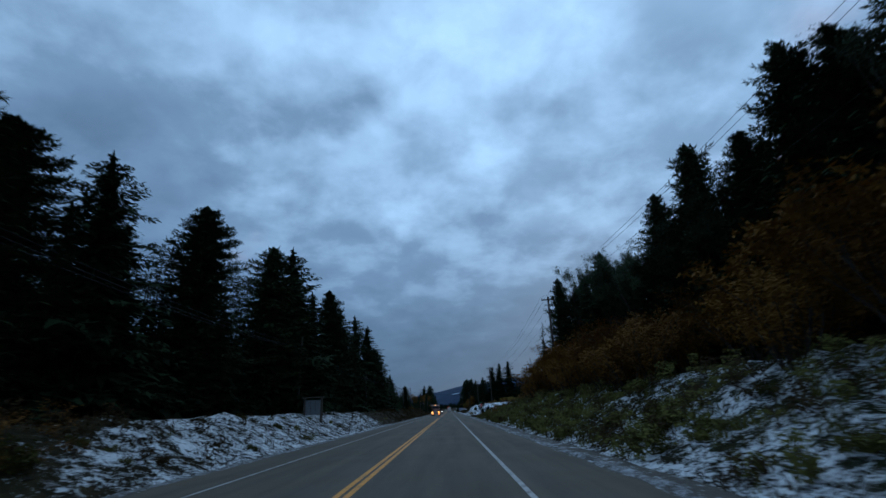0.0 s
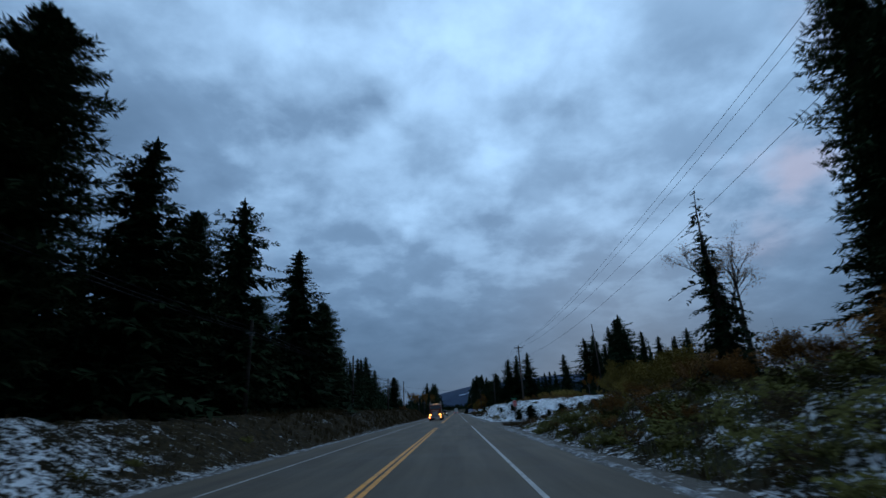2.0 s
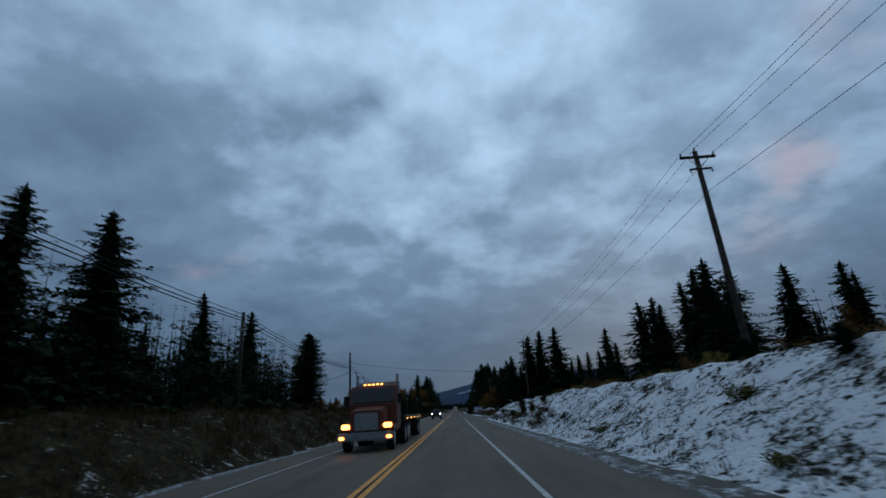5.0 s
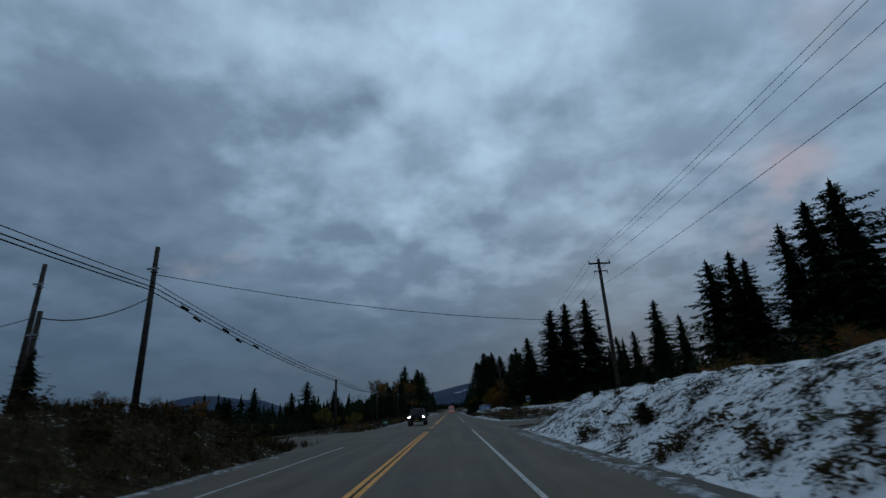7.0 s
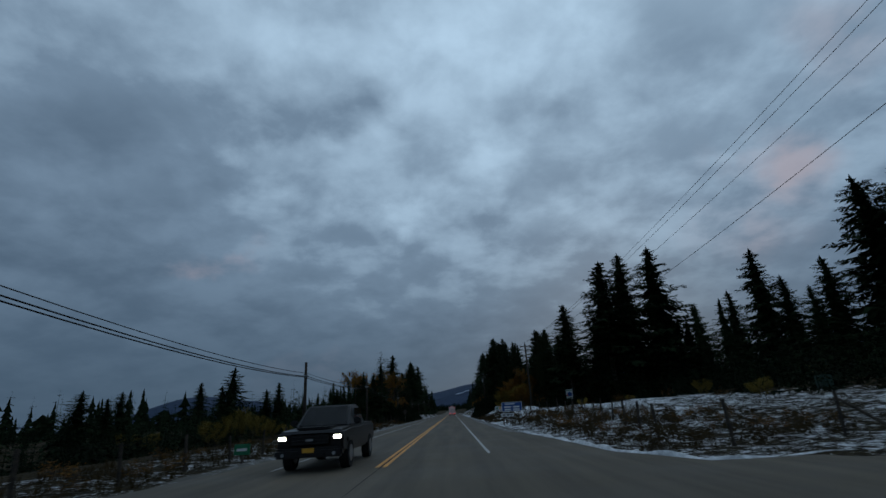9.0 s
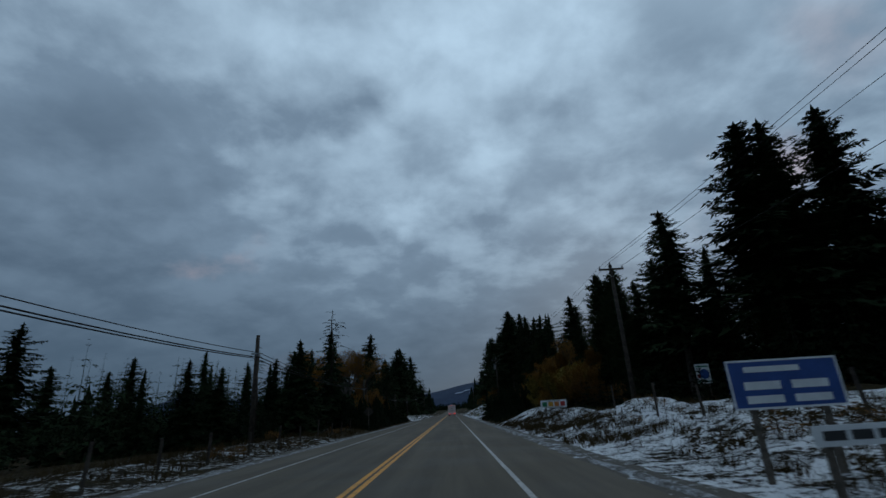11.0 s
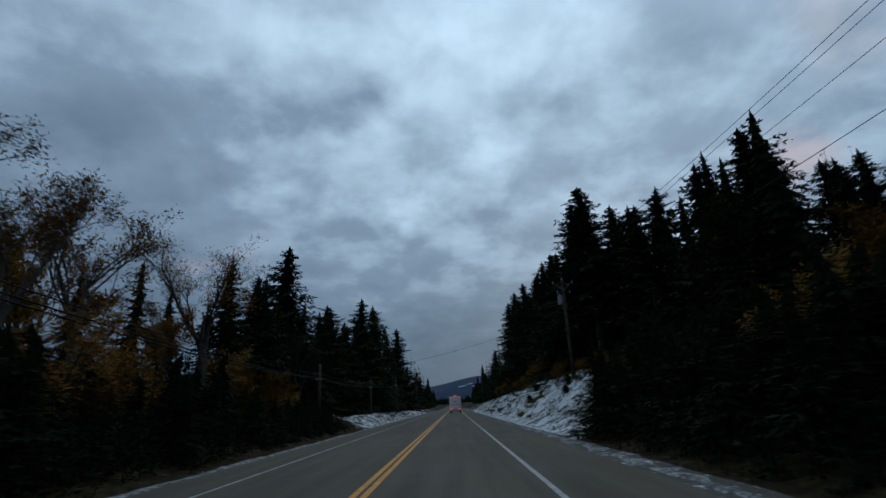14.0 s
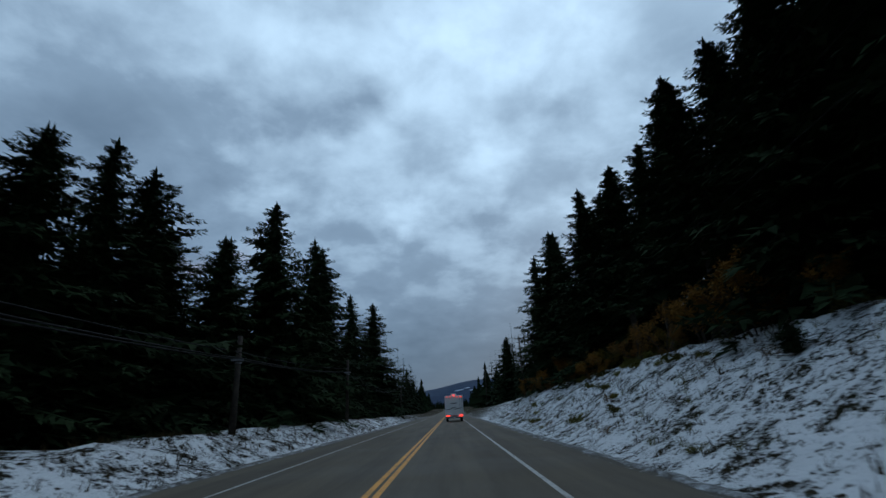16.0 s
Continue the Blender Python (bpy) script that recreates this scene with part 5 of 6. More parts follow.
for x, y, h in ((6.4, 184, 0.8), (5.9, 187.6, 0.7), (7.2, 190.4, 0.9), (6.6, 180, 0.7), (8.8, 126.2, 1.6), (7.6, 127.4, 1.2), (12.2, 125.4, 1.7), (11.0, 127.0, 0.7), (14.6, 126.2, 1.5), (7.4, 131.0, 1.0), (8.6, 138.2, 0.7), (7.0, 143.5, 0.7), (8.6, 149, 0.7), (9.6, 154, 0.8), (9.0, 185, 0.9), (8.4, 191, 0.9), (7.8, 181, 0.7), (9.2, 206, 0.8), (8.3, 211.5, 0.7), (7.5, 356, 0.6), (8.8, 360.5, 0.8), (6.0, 199, 0.6), (7.0, 369, 0.7), (8.6, 374, 0.8)):
    plant("bush", x, y, h, trees, absolute=False, group="evergreen bushes on the bank", fat=1.15)


def grass(name, label, patches, mat, seed):
    """Blades in tufts: patches are x0, x1, y0, y1, tufts, low, high."""
    rng = random.Random(seed)
    V, F = [], []
    for x0, x1, y0, y1, count, low, high in patches:
        for i in range(count):
            x, y = rng.uniform(x0, x1), rng.uniform(y0, y1)
            if noise.noise((x * 0.5, y * 0.5, 9.0)) < -0.15:
                continue
            z = ground(x, y) - 0.03
            for b in range(7):
                a, h = rng.uniform(0, 6.283), rng.uniform(low, high)
                lean = rng.uniform(0.1, 0.7) * h
                wd = rng.uniform(0.008, 0.018)
                bx, by = x + rng.gauss(0, 0.07), y + rng.gauss(0, 0.07)
                ca, sa = math.cos(a), math.sin(a)
                q = len(V)
                V.extend([(bx - sa * wd, by + ca * wd, z), (bx + sa * wd, by - ca * wd, z), (bx + ca * lean, by + sa * lean, z + h)])
                F.append((q, q + 1, q + 2))
    return tagged(raw(name, V, F, mat), label, "grass", kind="stuff")


grass("dry_grass", "dry brown grass on the verges", [(-12.5, -7.6, 96, 214, 5200, 0.2, 0.55), (-13, -7.8, 20, 96, 900, 0.15, 0.4), (-14, -8.2, 230, 316, 2400, 0.2, 0.5), (6.0, 14, 240, 306, 1700, 0.15, 0.45), (4.8, 8.6, 284, 312, 1500, 0.15, 0.45), (4.6, 15, 109, 118, 1100, 0.2, 0.5), (4.7, 11, 14, 112, 1600, 0.15, 0.45),
      (4.8, 11, 126, 216, 900, 0.1, 0.3), (4.6, 12, 344, 430, 1100, 0.1, 0.3), (4.6, 9.5, 306, 346, 900, 0.15, 0.4), (-11, -7.6, 316, 430, 1000, 0.1, 0.35)], STRAW, 81)
grass("green_weeds", "low green weeds on the bank", [(4.8, 11.5, 14, 106, 3800, 0.12, 0.4), (5, 12, 346, 425, 500, 0.1, 0.3)], GREEN, 82)


def leafy_mass(name, label, patches, mat, seed):
    """Herbs and low leaves too many to count: stalks of small leaves, joined."""
    rng = random.Random(seed)
    V, F = [], []
    for x0, x1, y0, y1, count, low, high in patches:
        for i in range(count):
            x, y = rng.uniform(x0, x1), rng.uniform(y0, y1)
            if noise.noise((x * 0.4, y * 0.4, 21.0)) < -0.12:
                continue
            z, h, r = ground(x, y) - 0.05, rng.uniform(low, high), rng.uniform(0.2, 0.45)
            for k in range(70):
                f = rng.random() ** 0.6
                a, rad = rng.uniform(0, 6.283), r * math.sqrt(rng.random()) * (0.5 + 0.6 * f)
                c = Vector((x + rad * math.cos(a), y + rad * math.sin(a), z + h * f))
                u = Vector((rng.gauss(0, 1), rng.gauss(0, 1), rng.gauss(0, 0.6))).normalized() * rng.uniform(0.05, 0.10)
                v = u.orthogonal() * rng.uniform(0.4, 0.7)
                q = len(V)
                V += [tuple(c - u), tuple(c + v), tuple(c + u)]
                F.append((q, q + 1, q + 2))
    return tagged(raw(name, V, F, mat), label, "weeds", kind="stuff")


leafy_mass("undergrowth", "leafy green and yellow weeds crowding the bank", [(4.9, 11.0, 16, 84, 430, 0.3, 0.9)], GREEN, 84)
leafy_mass("dry_undergrowth", "dry brown herbs and brambles on the verges", [(5.0, 10.5, 20, 98, 240, 0.3, 0.8), (-12.5, -8.0, 20, 40, 60, 0.3, 0.8), (4.8, 6.6, 168, 204, 70, 0.2, 0.5), (5.2, 7.5, 290, 312, 40, 0.2, 0.4), (6.4, 12, 240, 280, 200, 0.3, 0.8), (-12, -8, 196, 212, 120, 0.3, 0.7), (4.6, 12, 109, 118, 40, 0.2, 0.5)], STRAW, 85)


# clods and stones that show through the snow on the cut banks
def clods(name, label, patches, mat, seed):
    rng = random.Random(seed)
    V, F = [], []
    ball = ((0, 0, 1), (1, 0, 0), (0, 1, 0), (-1, 0, 0), (0, -1, 0))
    for x0, x1, y0, y1, count in patches:
        for i in range(count):
            x, y = rng.uniform(x0, x1), rng.uniform(y0, y1)
            s = rng.uniform(0.04, 0.13) * (1.6 if rng.random() < 0.1 else 1)
            z = ground(x, y) - 0.02
            q, t = len(V), rng.uniform(0, 6.28)
            for a, b, c in ball:
                j = rng.uniform(0.7, 1.3)
                V.append((x + s * j * (a * math.cos(t) - b * math.sin(t)), y + s * j * (a * math.sin(t) + b * math.cos(t)), z + s * 0.35 * j * c))
            F.extend([(q, q + 1, q + 2), (q, q + 2, q + 3), (q, q + 3, q + 4), (q, q + 4, q + 1)])
    return tagged(raw(name, V, F, mat), label, "earth clods", kind="stuff")


SOIL = worn("dark_turf", (0.010, 0.009, 0.006), (0.045, 0.036, 0.020), 6.0, 0.95, 0, 0.03)
clods("turf_clods", "dark clods of turf showing through the snow", [(5.0, 11.5, 126, 216, 1700), (4.6, 13, 345, 430, 900), (-11.5, -7.6, 16, 98, 1800), (5, 11, 20, 110, 700), (5.5, 12, 284, 314, 600), (6, 16, 244, 290, 900), (-10.5, -7.6, 345, 430, 900), (-12, -7.8, 236, 310, 800)], SOIL, 83)


# ---------------------------------------------------------------- power lines
def utility_pole(x, y, top, arms, label, lean=0.0, group="power line poles"):
    z = ground(x, y, False) - 0.3
    pole = thing("utility_pole", label, "utility pole", group, pose(x, y, z, 0, lean, 0))
    h = top - z
    thick = 0.6 if "bare" in label else 1.0
    part("pole", rodded((0, 0, 0), (0, 0, h + (0.35 if arms else 0)), 0.17 * thick, 0.11 * thick, 10), POLE, pole, smooth=True)
    if arms:
        part("crossarm", boxed(-0.85, 0.85, -0.17, -0.06, h - 0.06, h + 0.06, bevel=0.012), POLE, pole)
        for s in (-1, 1):
            part("brace", rodded((0.5 * s, -0.13, h - 0.05), (0.03 * s, -0.13, h - 0.55), 0.015, 0.015, 6), STEEL, pole)
            ins = part("insulator", rodded((0.78 * s, -0.115, h + 0.05), (0.78 * s, -0.115, h + 0.24), 0.055, 0.035, 10), PORCELAIN, pole)
        part("insulator", rodded((0, 0, h + 0.35), (0, 0, h + 0.56), 0.055, 0.035, 10), PORCELAIN, pole)
        part("lower_arm", boxed(-0.52, 0.52, -0.15, -0.07, h - 0.66, h - 0.58, bevel=0.01), POLE, pole)
        for s in (-1, 1):
            part("cutout_fuse", rodded((0.5 * s, -0.11, h - 0.60), (0.5 * s, -0.18, h - 0.86), 0.045, 0.03, 8), PORCELAIN, pole)
    else:
        part("cable_bracket", boxed(-0.30, 0.30, -0.16, -0.10, h - 1.22, h - 1.12, bevel=0.01), STEEL, pole)
        part("clamp", boxed(-0.15, 0.15, -0.15, 0.15, h - 1.32, h - 1.28, bevel=0.01), STEEL, pole)
    return pole


RIGHT_POLES = [(12.7, -14, 13.3), (12.7, 73.8, 13.2), (12.6, 158.9, 12.1), (12.2, 219.1, 11.5), (12.0, 297.5, 10.1), (9.5, 361.5, 10.5), (11.6, 440, 12.0), (12, 528, 14.5)]
for i, (x, y, top) in enumerate(RIGHT_POLES):
    pole = utility_pole(x, y, top, True, "weathered wooden power pole with crossarm and insulators", 0.6 if i % 2 else -0.4)
    if i == 5:
        h = top - ground(x, y, False) + 0.3
        can = part("transformer", rodded((-0.32, -0.05, h - 1.7), (-0.32, -0.05, h - 0.95), 0.2, 0.2, 14), PORCELAIN, pole, "grey transformer can")
        part("bushing", rodded((-0.32, -0.05, h - 0.95), (-0.32, -0.05, h - 0.78), 0.05, 0.03, 8), PORCELAIN, can)
LEFT_POLES = [(-13.5, 26, 8.6), (-13.7, 64.2, 8.9), (-13.5, 100.8, 8.3), (-14.0, 137.0, 9.6), (-13.5, 169.6, 8.5), (-14.1, 206.2, 10.05), (-12.3, 237.7, 5.4), (-12.3, 268.0, 6.3), (-11.7, 295.9, 6.7), (-11.0, 330, 6.0), (-10.6, 362, 5.2), (-10.4, 385, 5.4), (-9.9, 408.2, 6.5), (-11, 470, 8.0)]
DROP = {169.6: 0.5, 206.2: 2.15, 237.7: 0.15, 268.0: 1.25, 295.9: 1.4}     # how far under the top the cables hang
for x, y, top in LEFT_POLES:
    utility_pole(x, y, top, False, "weathered wooden telephone pole carrying bundled cables", 1.0 if 60 < y < 70 else 0.0, "telephone poles")
utility_pole(-22.1, 208.7, 10.4, False, "thin wooden pole leaning beside a twin", 1.2, "telephone poles")
utility_pole(-19.5, 206.2, 7.1, False, "short wooden pole beside a taller twin", 1.2, "telephone poles")
utility_pole(21.7, 140.6, 12.9, False, "bare leaning wooden pole above the bank", -1.5, "telephone poles")


def cable(name, a, b, sag, r, label, group):
    a, b = Vector(a), Vector(b)
    k = max(8, int((b - a).length / 3))
    V, F = [], []
    d = (b - a)
    side = Vector((-d.y, d.x, 0)).normalized()
    for i in range(k + 1):
        f = i / k
        p = a + d * f - Vector((0, 0, 4 * sag * f * (1 - f)))
        for j in range(4):
            ang = 6.283 * j / 4
            o = side * math.cos(ang) * r + Vector((0, 0, math.sin(ang) * r))
            V.append(tuple(p + o))
    for i in range(k):
        for j in range(4):
            q = i * 4 + j
            t = i * 4 + (j + 1) % 4
            F.append((q, t, t + 4, q + 4))
    return tagged(raw(name, V, F, WIRE), label, "cable", group)


for (x0, y0, t0), (x1, y1, t1) in zip(RIGHT_POLES, RIGHT_POLES[1:]):
    far = (y1 - y0)
    for dx, dz in ((-0.78, 0.26), (0.0, 0.57), (0.78, 0.26)):
        cable("power_wire", (x0 + dx, y0 - 0.11, t0 + dz), (x1 + dx, y1 - 0.11, t1 + dz), 0.00025 * far * far, 0.011, "thin black power wire between poles", "power wires")
    cable("power_wire", (x0 + 0.15, y0, t0 - 1.7), (x1 + 0.15, y1, t1 - 1.7), 0.00026 * far * far, 0.012, "thin black power wire between poles", "power wires")
for (x0, y0, t0), (x1, y1, t1) in zip(LEFT_POLES, LEFT_POLES[1:]):
    far = (y1 - y0)
    for dx, dz, r in ((-0.22, 0.0, 0.028), (0.22, 0.0, 0.028), (0.12, 0.3, 0.02)):
        cable("telephone_cable", (x0 + dx, y0, t0 - DROP.get(y0, 1.1) + dz), (x1 + dx, y1, t1 - DROP.get(y1, 1.1) + dz), 0.0004 * far * far, r, "black telephone cable between poles", "telephone cables")
cable("service_wire", (-14.0, 206.2, 8.6), (12.1, 219.1, 7.15), 0.7, 0.018, "thin black wire crossing above the highway", "service wires")
cable("service_wire", (-10.5, 362, 4.3), (9.4, 361.5, 8.1), 0.8, 0.009, "thin black wire crossing above the highway", "service wires")
cable("service_wire", (-14.2, 206.2, 7.4), (-19.5, 206.2, 6.8), 0.5, 0.028, "black cable slung between roadside poles", "service wires")
cable("service_wire", (-19.6, 206.2, 6.8), (-45, 212, 6.2), 0.7, 0.02, "black cable slung between roadside poles", "service wires")
for f, dx in ((0.08, 0.2), (0.14, -0.2), (0.22, 0.2), (0.30, -0.2), (0.36, 0.12)):
    x, y = -14.1 + 1.8 * f, 206.2 + 31.5 * f
    z = 7.75 + (5.25 - 7.75) * f - 4 * 0.4 * f * (1 - f)
    tagged(part("cable_splice", rodded((x + dx, y - 0.35, z + 0.03), (x + dx, y + 0.35, z - 0.06), 0.07, 0.07, 8), WIRE), "thick black splice case on a telephone cable", "splice case", "splice cases")


# ---------------------------------------------------------------- signs and fences
def bars(parent, rows, mat, y, name="lettering"):
    """Plain bars that stand for writing: x0, x1, z0, z1."""
    for x0, x1, z0, z1 in rows:
        part(name, boxed(x0, x1, y - 0.004, y, z0, z1), mat, parent)


def fire_sign(x, y):
    z = ground(x, y, False)
    s = thing("fire_danger_sign", "white fire danger board with four coloured squares on two posts", "road sign", "", pose(x, y, z - 0.3))
    lo, hi = 1.25 - z + 0.3, 1.83 - z + 0.3
    for px in (-0.62, 0.62):
        part("post", boxed(px - 0.06, px + 0.06, 0.03, 0.15, -0.2, hi - 0.04, bevel=0.008), POST, s)
    board = part("board", boxed(-1.0, 1.0, -0.02, 0.02, lo, hi, bevel=0.006), SIGN_WHITE, s)
    for k, mat in enumerate((SIGN_GREEN, SIGN_AMBER, SIGN_ORANGE, SIGN_RED)):
        cx = -0.69 + 0.46 * k
        part("panel", boxed(cx - 0.18, cx + 0.18, -0.028, -0.022, lo + 0.12, hi - 0.13), mat, board)
    bars(board, [(-0.55, 0.5, hi - 0.085, hi - 0.045), (-0.75, 0.7, lo + 0.04, lo + 0.07)], INK, -0.022)
    return s


fire_sign(8.2, 304.2)


def info_board(x, y):
    z = ground(x, y, False)
    s = thing("notice_board", "grey notice board on two wooden posts", "notice board", "", pose(x, y, z - 0.2, 0, 0, -8))
    for px in (-0.72, 0.72):
        part("post", boxed(px - 0.07, px + 0.07, -0.06, 0.08, -0.2, 1.75, bevel=0.01), POST, s)
    part("roof_beam", boxed(-0.95, 0.95, -0.14, 0.14, 1.75, 1.83, bevel=0.015), POST, s)
    part("panel", boxed(-0.62, 0.62, -0.02, 0.02, 0.45, 1.58, bevel=0.006), PORCELAIN, s)
    for px in (-0.2, 0.22):
        part("seam", boxed(px - 0.012, px + 0.012, -0.026, -0.021, 0.47, 1.56), POST, s)
    return s


info_board(-10.7, 58.6)


def post_sign(name, label, x, y, low, high, wide, face, turn=0.0, posts=1, marks=(), mark_mat=INK, border=None):
    z = ground(x, y, False)
    s = thing(name, label, "road sign", "", pose(x, y, z - 0.3, 0, 0, turn))
    o = 0.3 - z
    for px in ((0.0,) if posts == 1 else (-wide * 0.32, wide * 0.32)):
        part("post", boxed(px - 0.045, px + 0.045, 0.02, 0.11, -0.2, high + o - 0.05, bevel=0.006), POST, s)
    board = part("board", boxed(-wide / 2, wide / 2, -0.015, 0.012, low + o, high + o, bevel=0.005), face, s)
    if border:
        t = 0.035
        for x0, x1, z0, z1 in ((-wide / 2, wide / 2, high - t, high), (-wide / 2, wide / 2, low, low + t), (-wide / 2, -wide / 2 + t, low + t, high - t), (wide / 2 - t, wide / 2, low + t, high - t)):
            part("border", boxed(x0, x1, -0.02, -0.0155, z0 + o, z1 + o), border, board)
    bars(board, [(a, b, c + o, d + o) for a, b, c, d in marks], mark_mat, -0.0175)
    return s


post_sign("service_sign", "blue service sign with white panels on two posts", 6.35, 274.7, 1.15, 2.0, 2.0, SIGN_BLUE, 0, 2, [(-0.75, -0.1, 1.48, 1.62), (0.1, 0.75, 1.48, 1.62), (-0.75, -0.1, 1.25, 1.38), (0.1, 0.75, 1.25, 1.38), (-0.7, 0.3, 1.78, 1.88)], SIGN_WHITE, SIGN_WHITE)
post_sign("guide_sign", "small white guide sign with dark lettering bars", 5.6, 272.5, 0.72, 0.98, 1.15, SIGN_WHITE, 0, 2, [(-0.45, -0.15, 0.79, 0.91), (-0.08, 0.2, 0.79, 0.91), (0.27, 0.47, 0.79, 0.91)], INK)
board = post_sign("community_sign", "tall white board with a blue disc and red mark", 18.4, 300.9, 2.30, 3.65, 1.02, SIGN_WHITE, 0, 2, [(-0.45, 0.4, 3.42, 3.53)], SIGN_GREEN)
o = 0.3 - ground(18.4, 300.9, False)
face = board.children[2]
part("emblem", rodded((0.08, -0.016, 2.95 + o), (0.08, -0.021, 2.95 + o), 0.34, 0.34, 24), SIGN_BLUE, face, "blue disc")
part("emblem", rodded((-0.30, -0.016, 2.82 + o), (-0.30, -0.020, 2.82 + o), 0.15, 0.15, 18), SIGN_RED, face, "red ring mark")
bars(face, [(-0.42, -0.28, 2.38 + o, 2.50 + o), (-0.2, 0.42, 2.40 + o, 2.48 + o)], SIGN_GREEN, -0.0175)
post_sign("distance_sign", "small green sign on a short post by the fence", -7.9, 245.2, 0.28, 0.68, 0.62, SIGN_GREEN, 0, 1, [(-0.2, 0.2, 0.42, 0.52)], SIGN_WHITE)


def stop_sign(x, y):
    z = ground(x, y, False)
    s = thing("stop_sign", "red octagonal stop sign under a green street blade", "road sign", "", pose(x, y, z - 0.3, 0, 0, 38))
    o = 2.0 - z + 0.3
    part("post", boxed(-0.04, 0.04, 0.02, 0.10, -0.2, o + 0.62, bevel=0.006), POST, s)
    bm = bmesh.new()
    bmesh.ops.create_cone(bm, cap_ends=True, segments=8, radius1=0.40, radius2=0.40, depth=0.02, matrix=pose(0, 0, o, 90, 22.5, 0))
    plate = part("plate", bm, SIGN_WHITE, s)
    bm = bmesh.new()
    bmesh.ops.create_cone(bm, cap_ends=True, segments=8, radius1=0.37, radius2=0.37, depth=0.006, matrix=pose(0, -0.014, o, 90, 22.5, 0))
    part("red_face", bm, SIGN_RED, plate)
    text = bpy.data.curves.new("lettering", "FONT")
    text.body, text.size, text.align_x, text.align_y, text.extrude = "STOP", 0.26, "CENTER", "CENTER", 0.001
    text.materials.append(SIGN_WHITE)
    t = new("lettering", text)
    t.parent = plate
    t.matrix_basis = pose(0, -0.019, o, 90, 0, 0)
    part("street_blade", boxed(-0.45, 0.45, 0.05, 0.07, o + 0.47, o + 0.62, bevel=0.004), SIGN_GREEN, s)
    return s


stop_sign(7.5, 130.1)


def warning_back(x, y):
    z = ground(x, y, False)
    s = thing("warning_sign", "diamond warning sign seen from its dull back", "road sign", "", pose(x, y, z - 0.3, 0, 0, 6))
    o = 1.88 - z + 0.3
    part("post", boxed(-0.045, 0.045, -0.12, -0.03, -0.2, o + 0.3, bevel=0.006), POST, s)
    plate = part("plate", boxed(-0.38, 0.38, -0.012, 0.012, -0.38, 0.38, bevel=0.004), POLE, s, "dull weathered back of the plate")
    plate.matrix_basis = pose(0, 0, o, 0, 45, 0)
    return s


warning_back(-8.4, 318.2)

tagged(part("utility_box", boxed(24.6, 25.4, 257.6, 258.2, ground(25, 258, False) - 0.1, ground(25, 258, False) + 1.05, bevel=0.05), CABINET), "dark green utility box on the slope", "utility box")


def fence(name, label, points, gap, tall, seed, wires=2):
    """A wire fence: round posts and strands between them."""
    rng = random.Random(seed)
    f = thing(name, label, "fence")
    spots = []
    for (ax, ay), (bx, by) in zip(points, points[1:]):
        k = max(1, int(math.hypot(bx - ax, by - ay) / gap))
        spots += [(ax + (bx - ax) * i / k, ay + (by - ay) * i / k) for i in range(k)]
    spots.append(points[-1])
    tops = []
    for x, y in spots:
        z = ground(x, y) - 0.15
        dx, dy = rng.gauss(0, 0.05), rng.gauss(0, 0.05)
        h = tall * rng.uniform(0.92, 1.1)
        part("post", rodded((x, y, z), (x + dx, y + dy, z + h), 0.055, 0.05, 8), POLE, f)
        tops.append((Vector((x, y, z)), Vector((x + dx, y + dy, z + h))))
    for s in range(wires):
        g = 0.45 + 0.5 * s / max(1, wires - 1)
        bm = bmesh.new()
        for (a0, a1), (b0, b1) in zip(tops, tops[1:]):
            rod(bm, a0.lerp(a1, g), b0.lerp(b1, g), 0.002, 0.002, 4)
        part("wire", bm, WIRE, f)
    return f


fence("wire_fence", "wire fence on grey wooden posts along a side road", [(34, 247.2), (24, 243.6), (16, 241.0), (11.4, 239.6), (8.6, 240.2), (8.0, 244), (9.6, 252), (10.8, 262), (11.0, 275), (9.4, 288), (9.2, 293)], 2.9, 1.35, 91)
fence("wire_fence", "wire fence on grey wooden posts in patchy snow", [(-9.2, 233), (-8.9, 250), (-8.9, 285), (-8.8, 300), (-9.1, 312)], 3.1, 1.25, 92)
for (ax, ay), (bx, by) in (((13.4, 240.3), (11.5, 239.6)), ((15.8, 241.0), (18.4, 241.9))):
    tagged(part("brace_pole", rodded((ax, ay, ground(ax, ay) + 0.02), (bx, by, ground(bx, by) + 1.0), 0.05, 0.04, 8), POST), "sloping wooden brace pole against the fence", "brace pole")
tagged(part("log", rodded((-8.9, 303, 0.7), (-9.8, 304.6, 0.45), 0.07, 0.05, 8), PALE_BARK), "pale broken branch lying on the fence", "branch")


# ---------------------------------------------------------------- vehicles
def wheel(parent, x, y, r, w):
    t = part("wheel", rodded((x - w / 2, y, r), (x + w / 2, y, r), r, r, 20), RUBBER, parent, "black tyre", smooth=False)
    part("rim", rodded((x - w / 2 - 0.012, y, r), (x + w / 2 + 0.012, y, r), r * 0.58, r * 0.58, 16), STEEL, t)
    return t


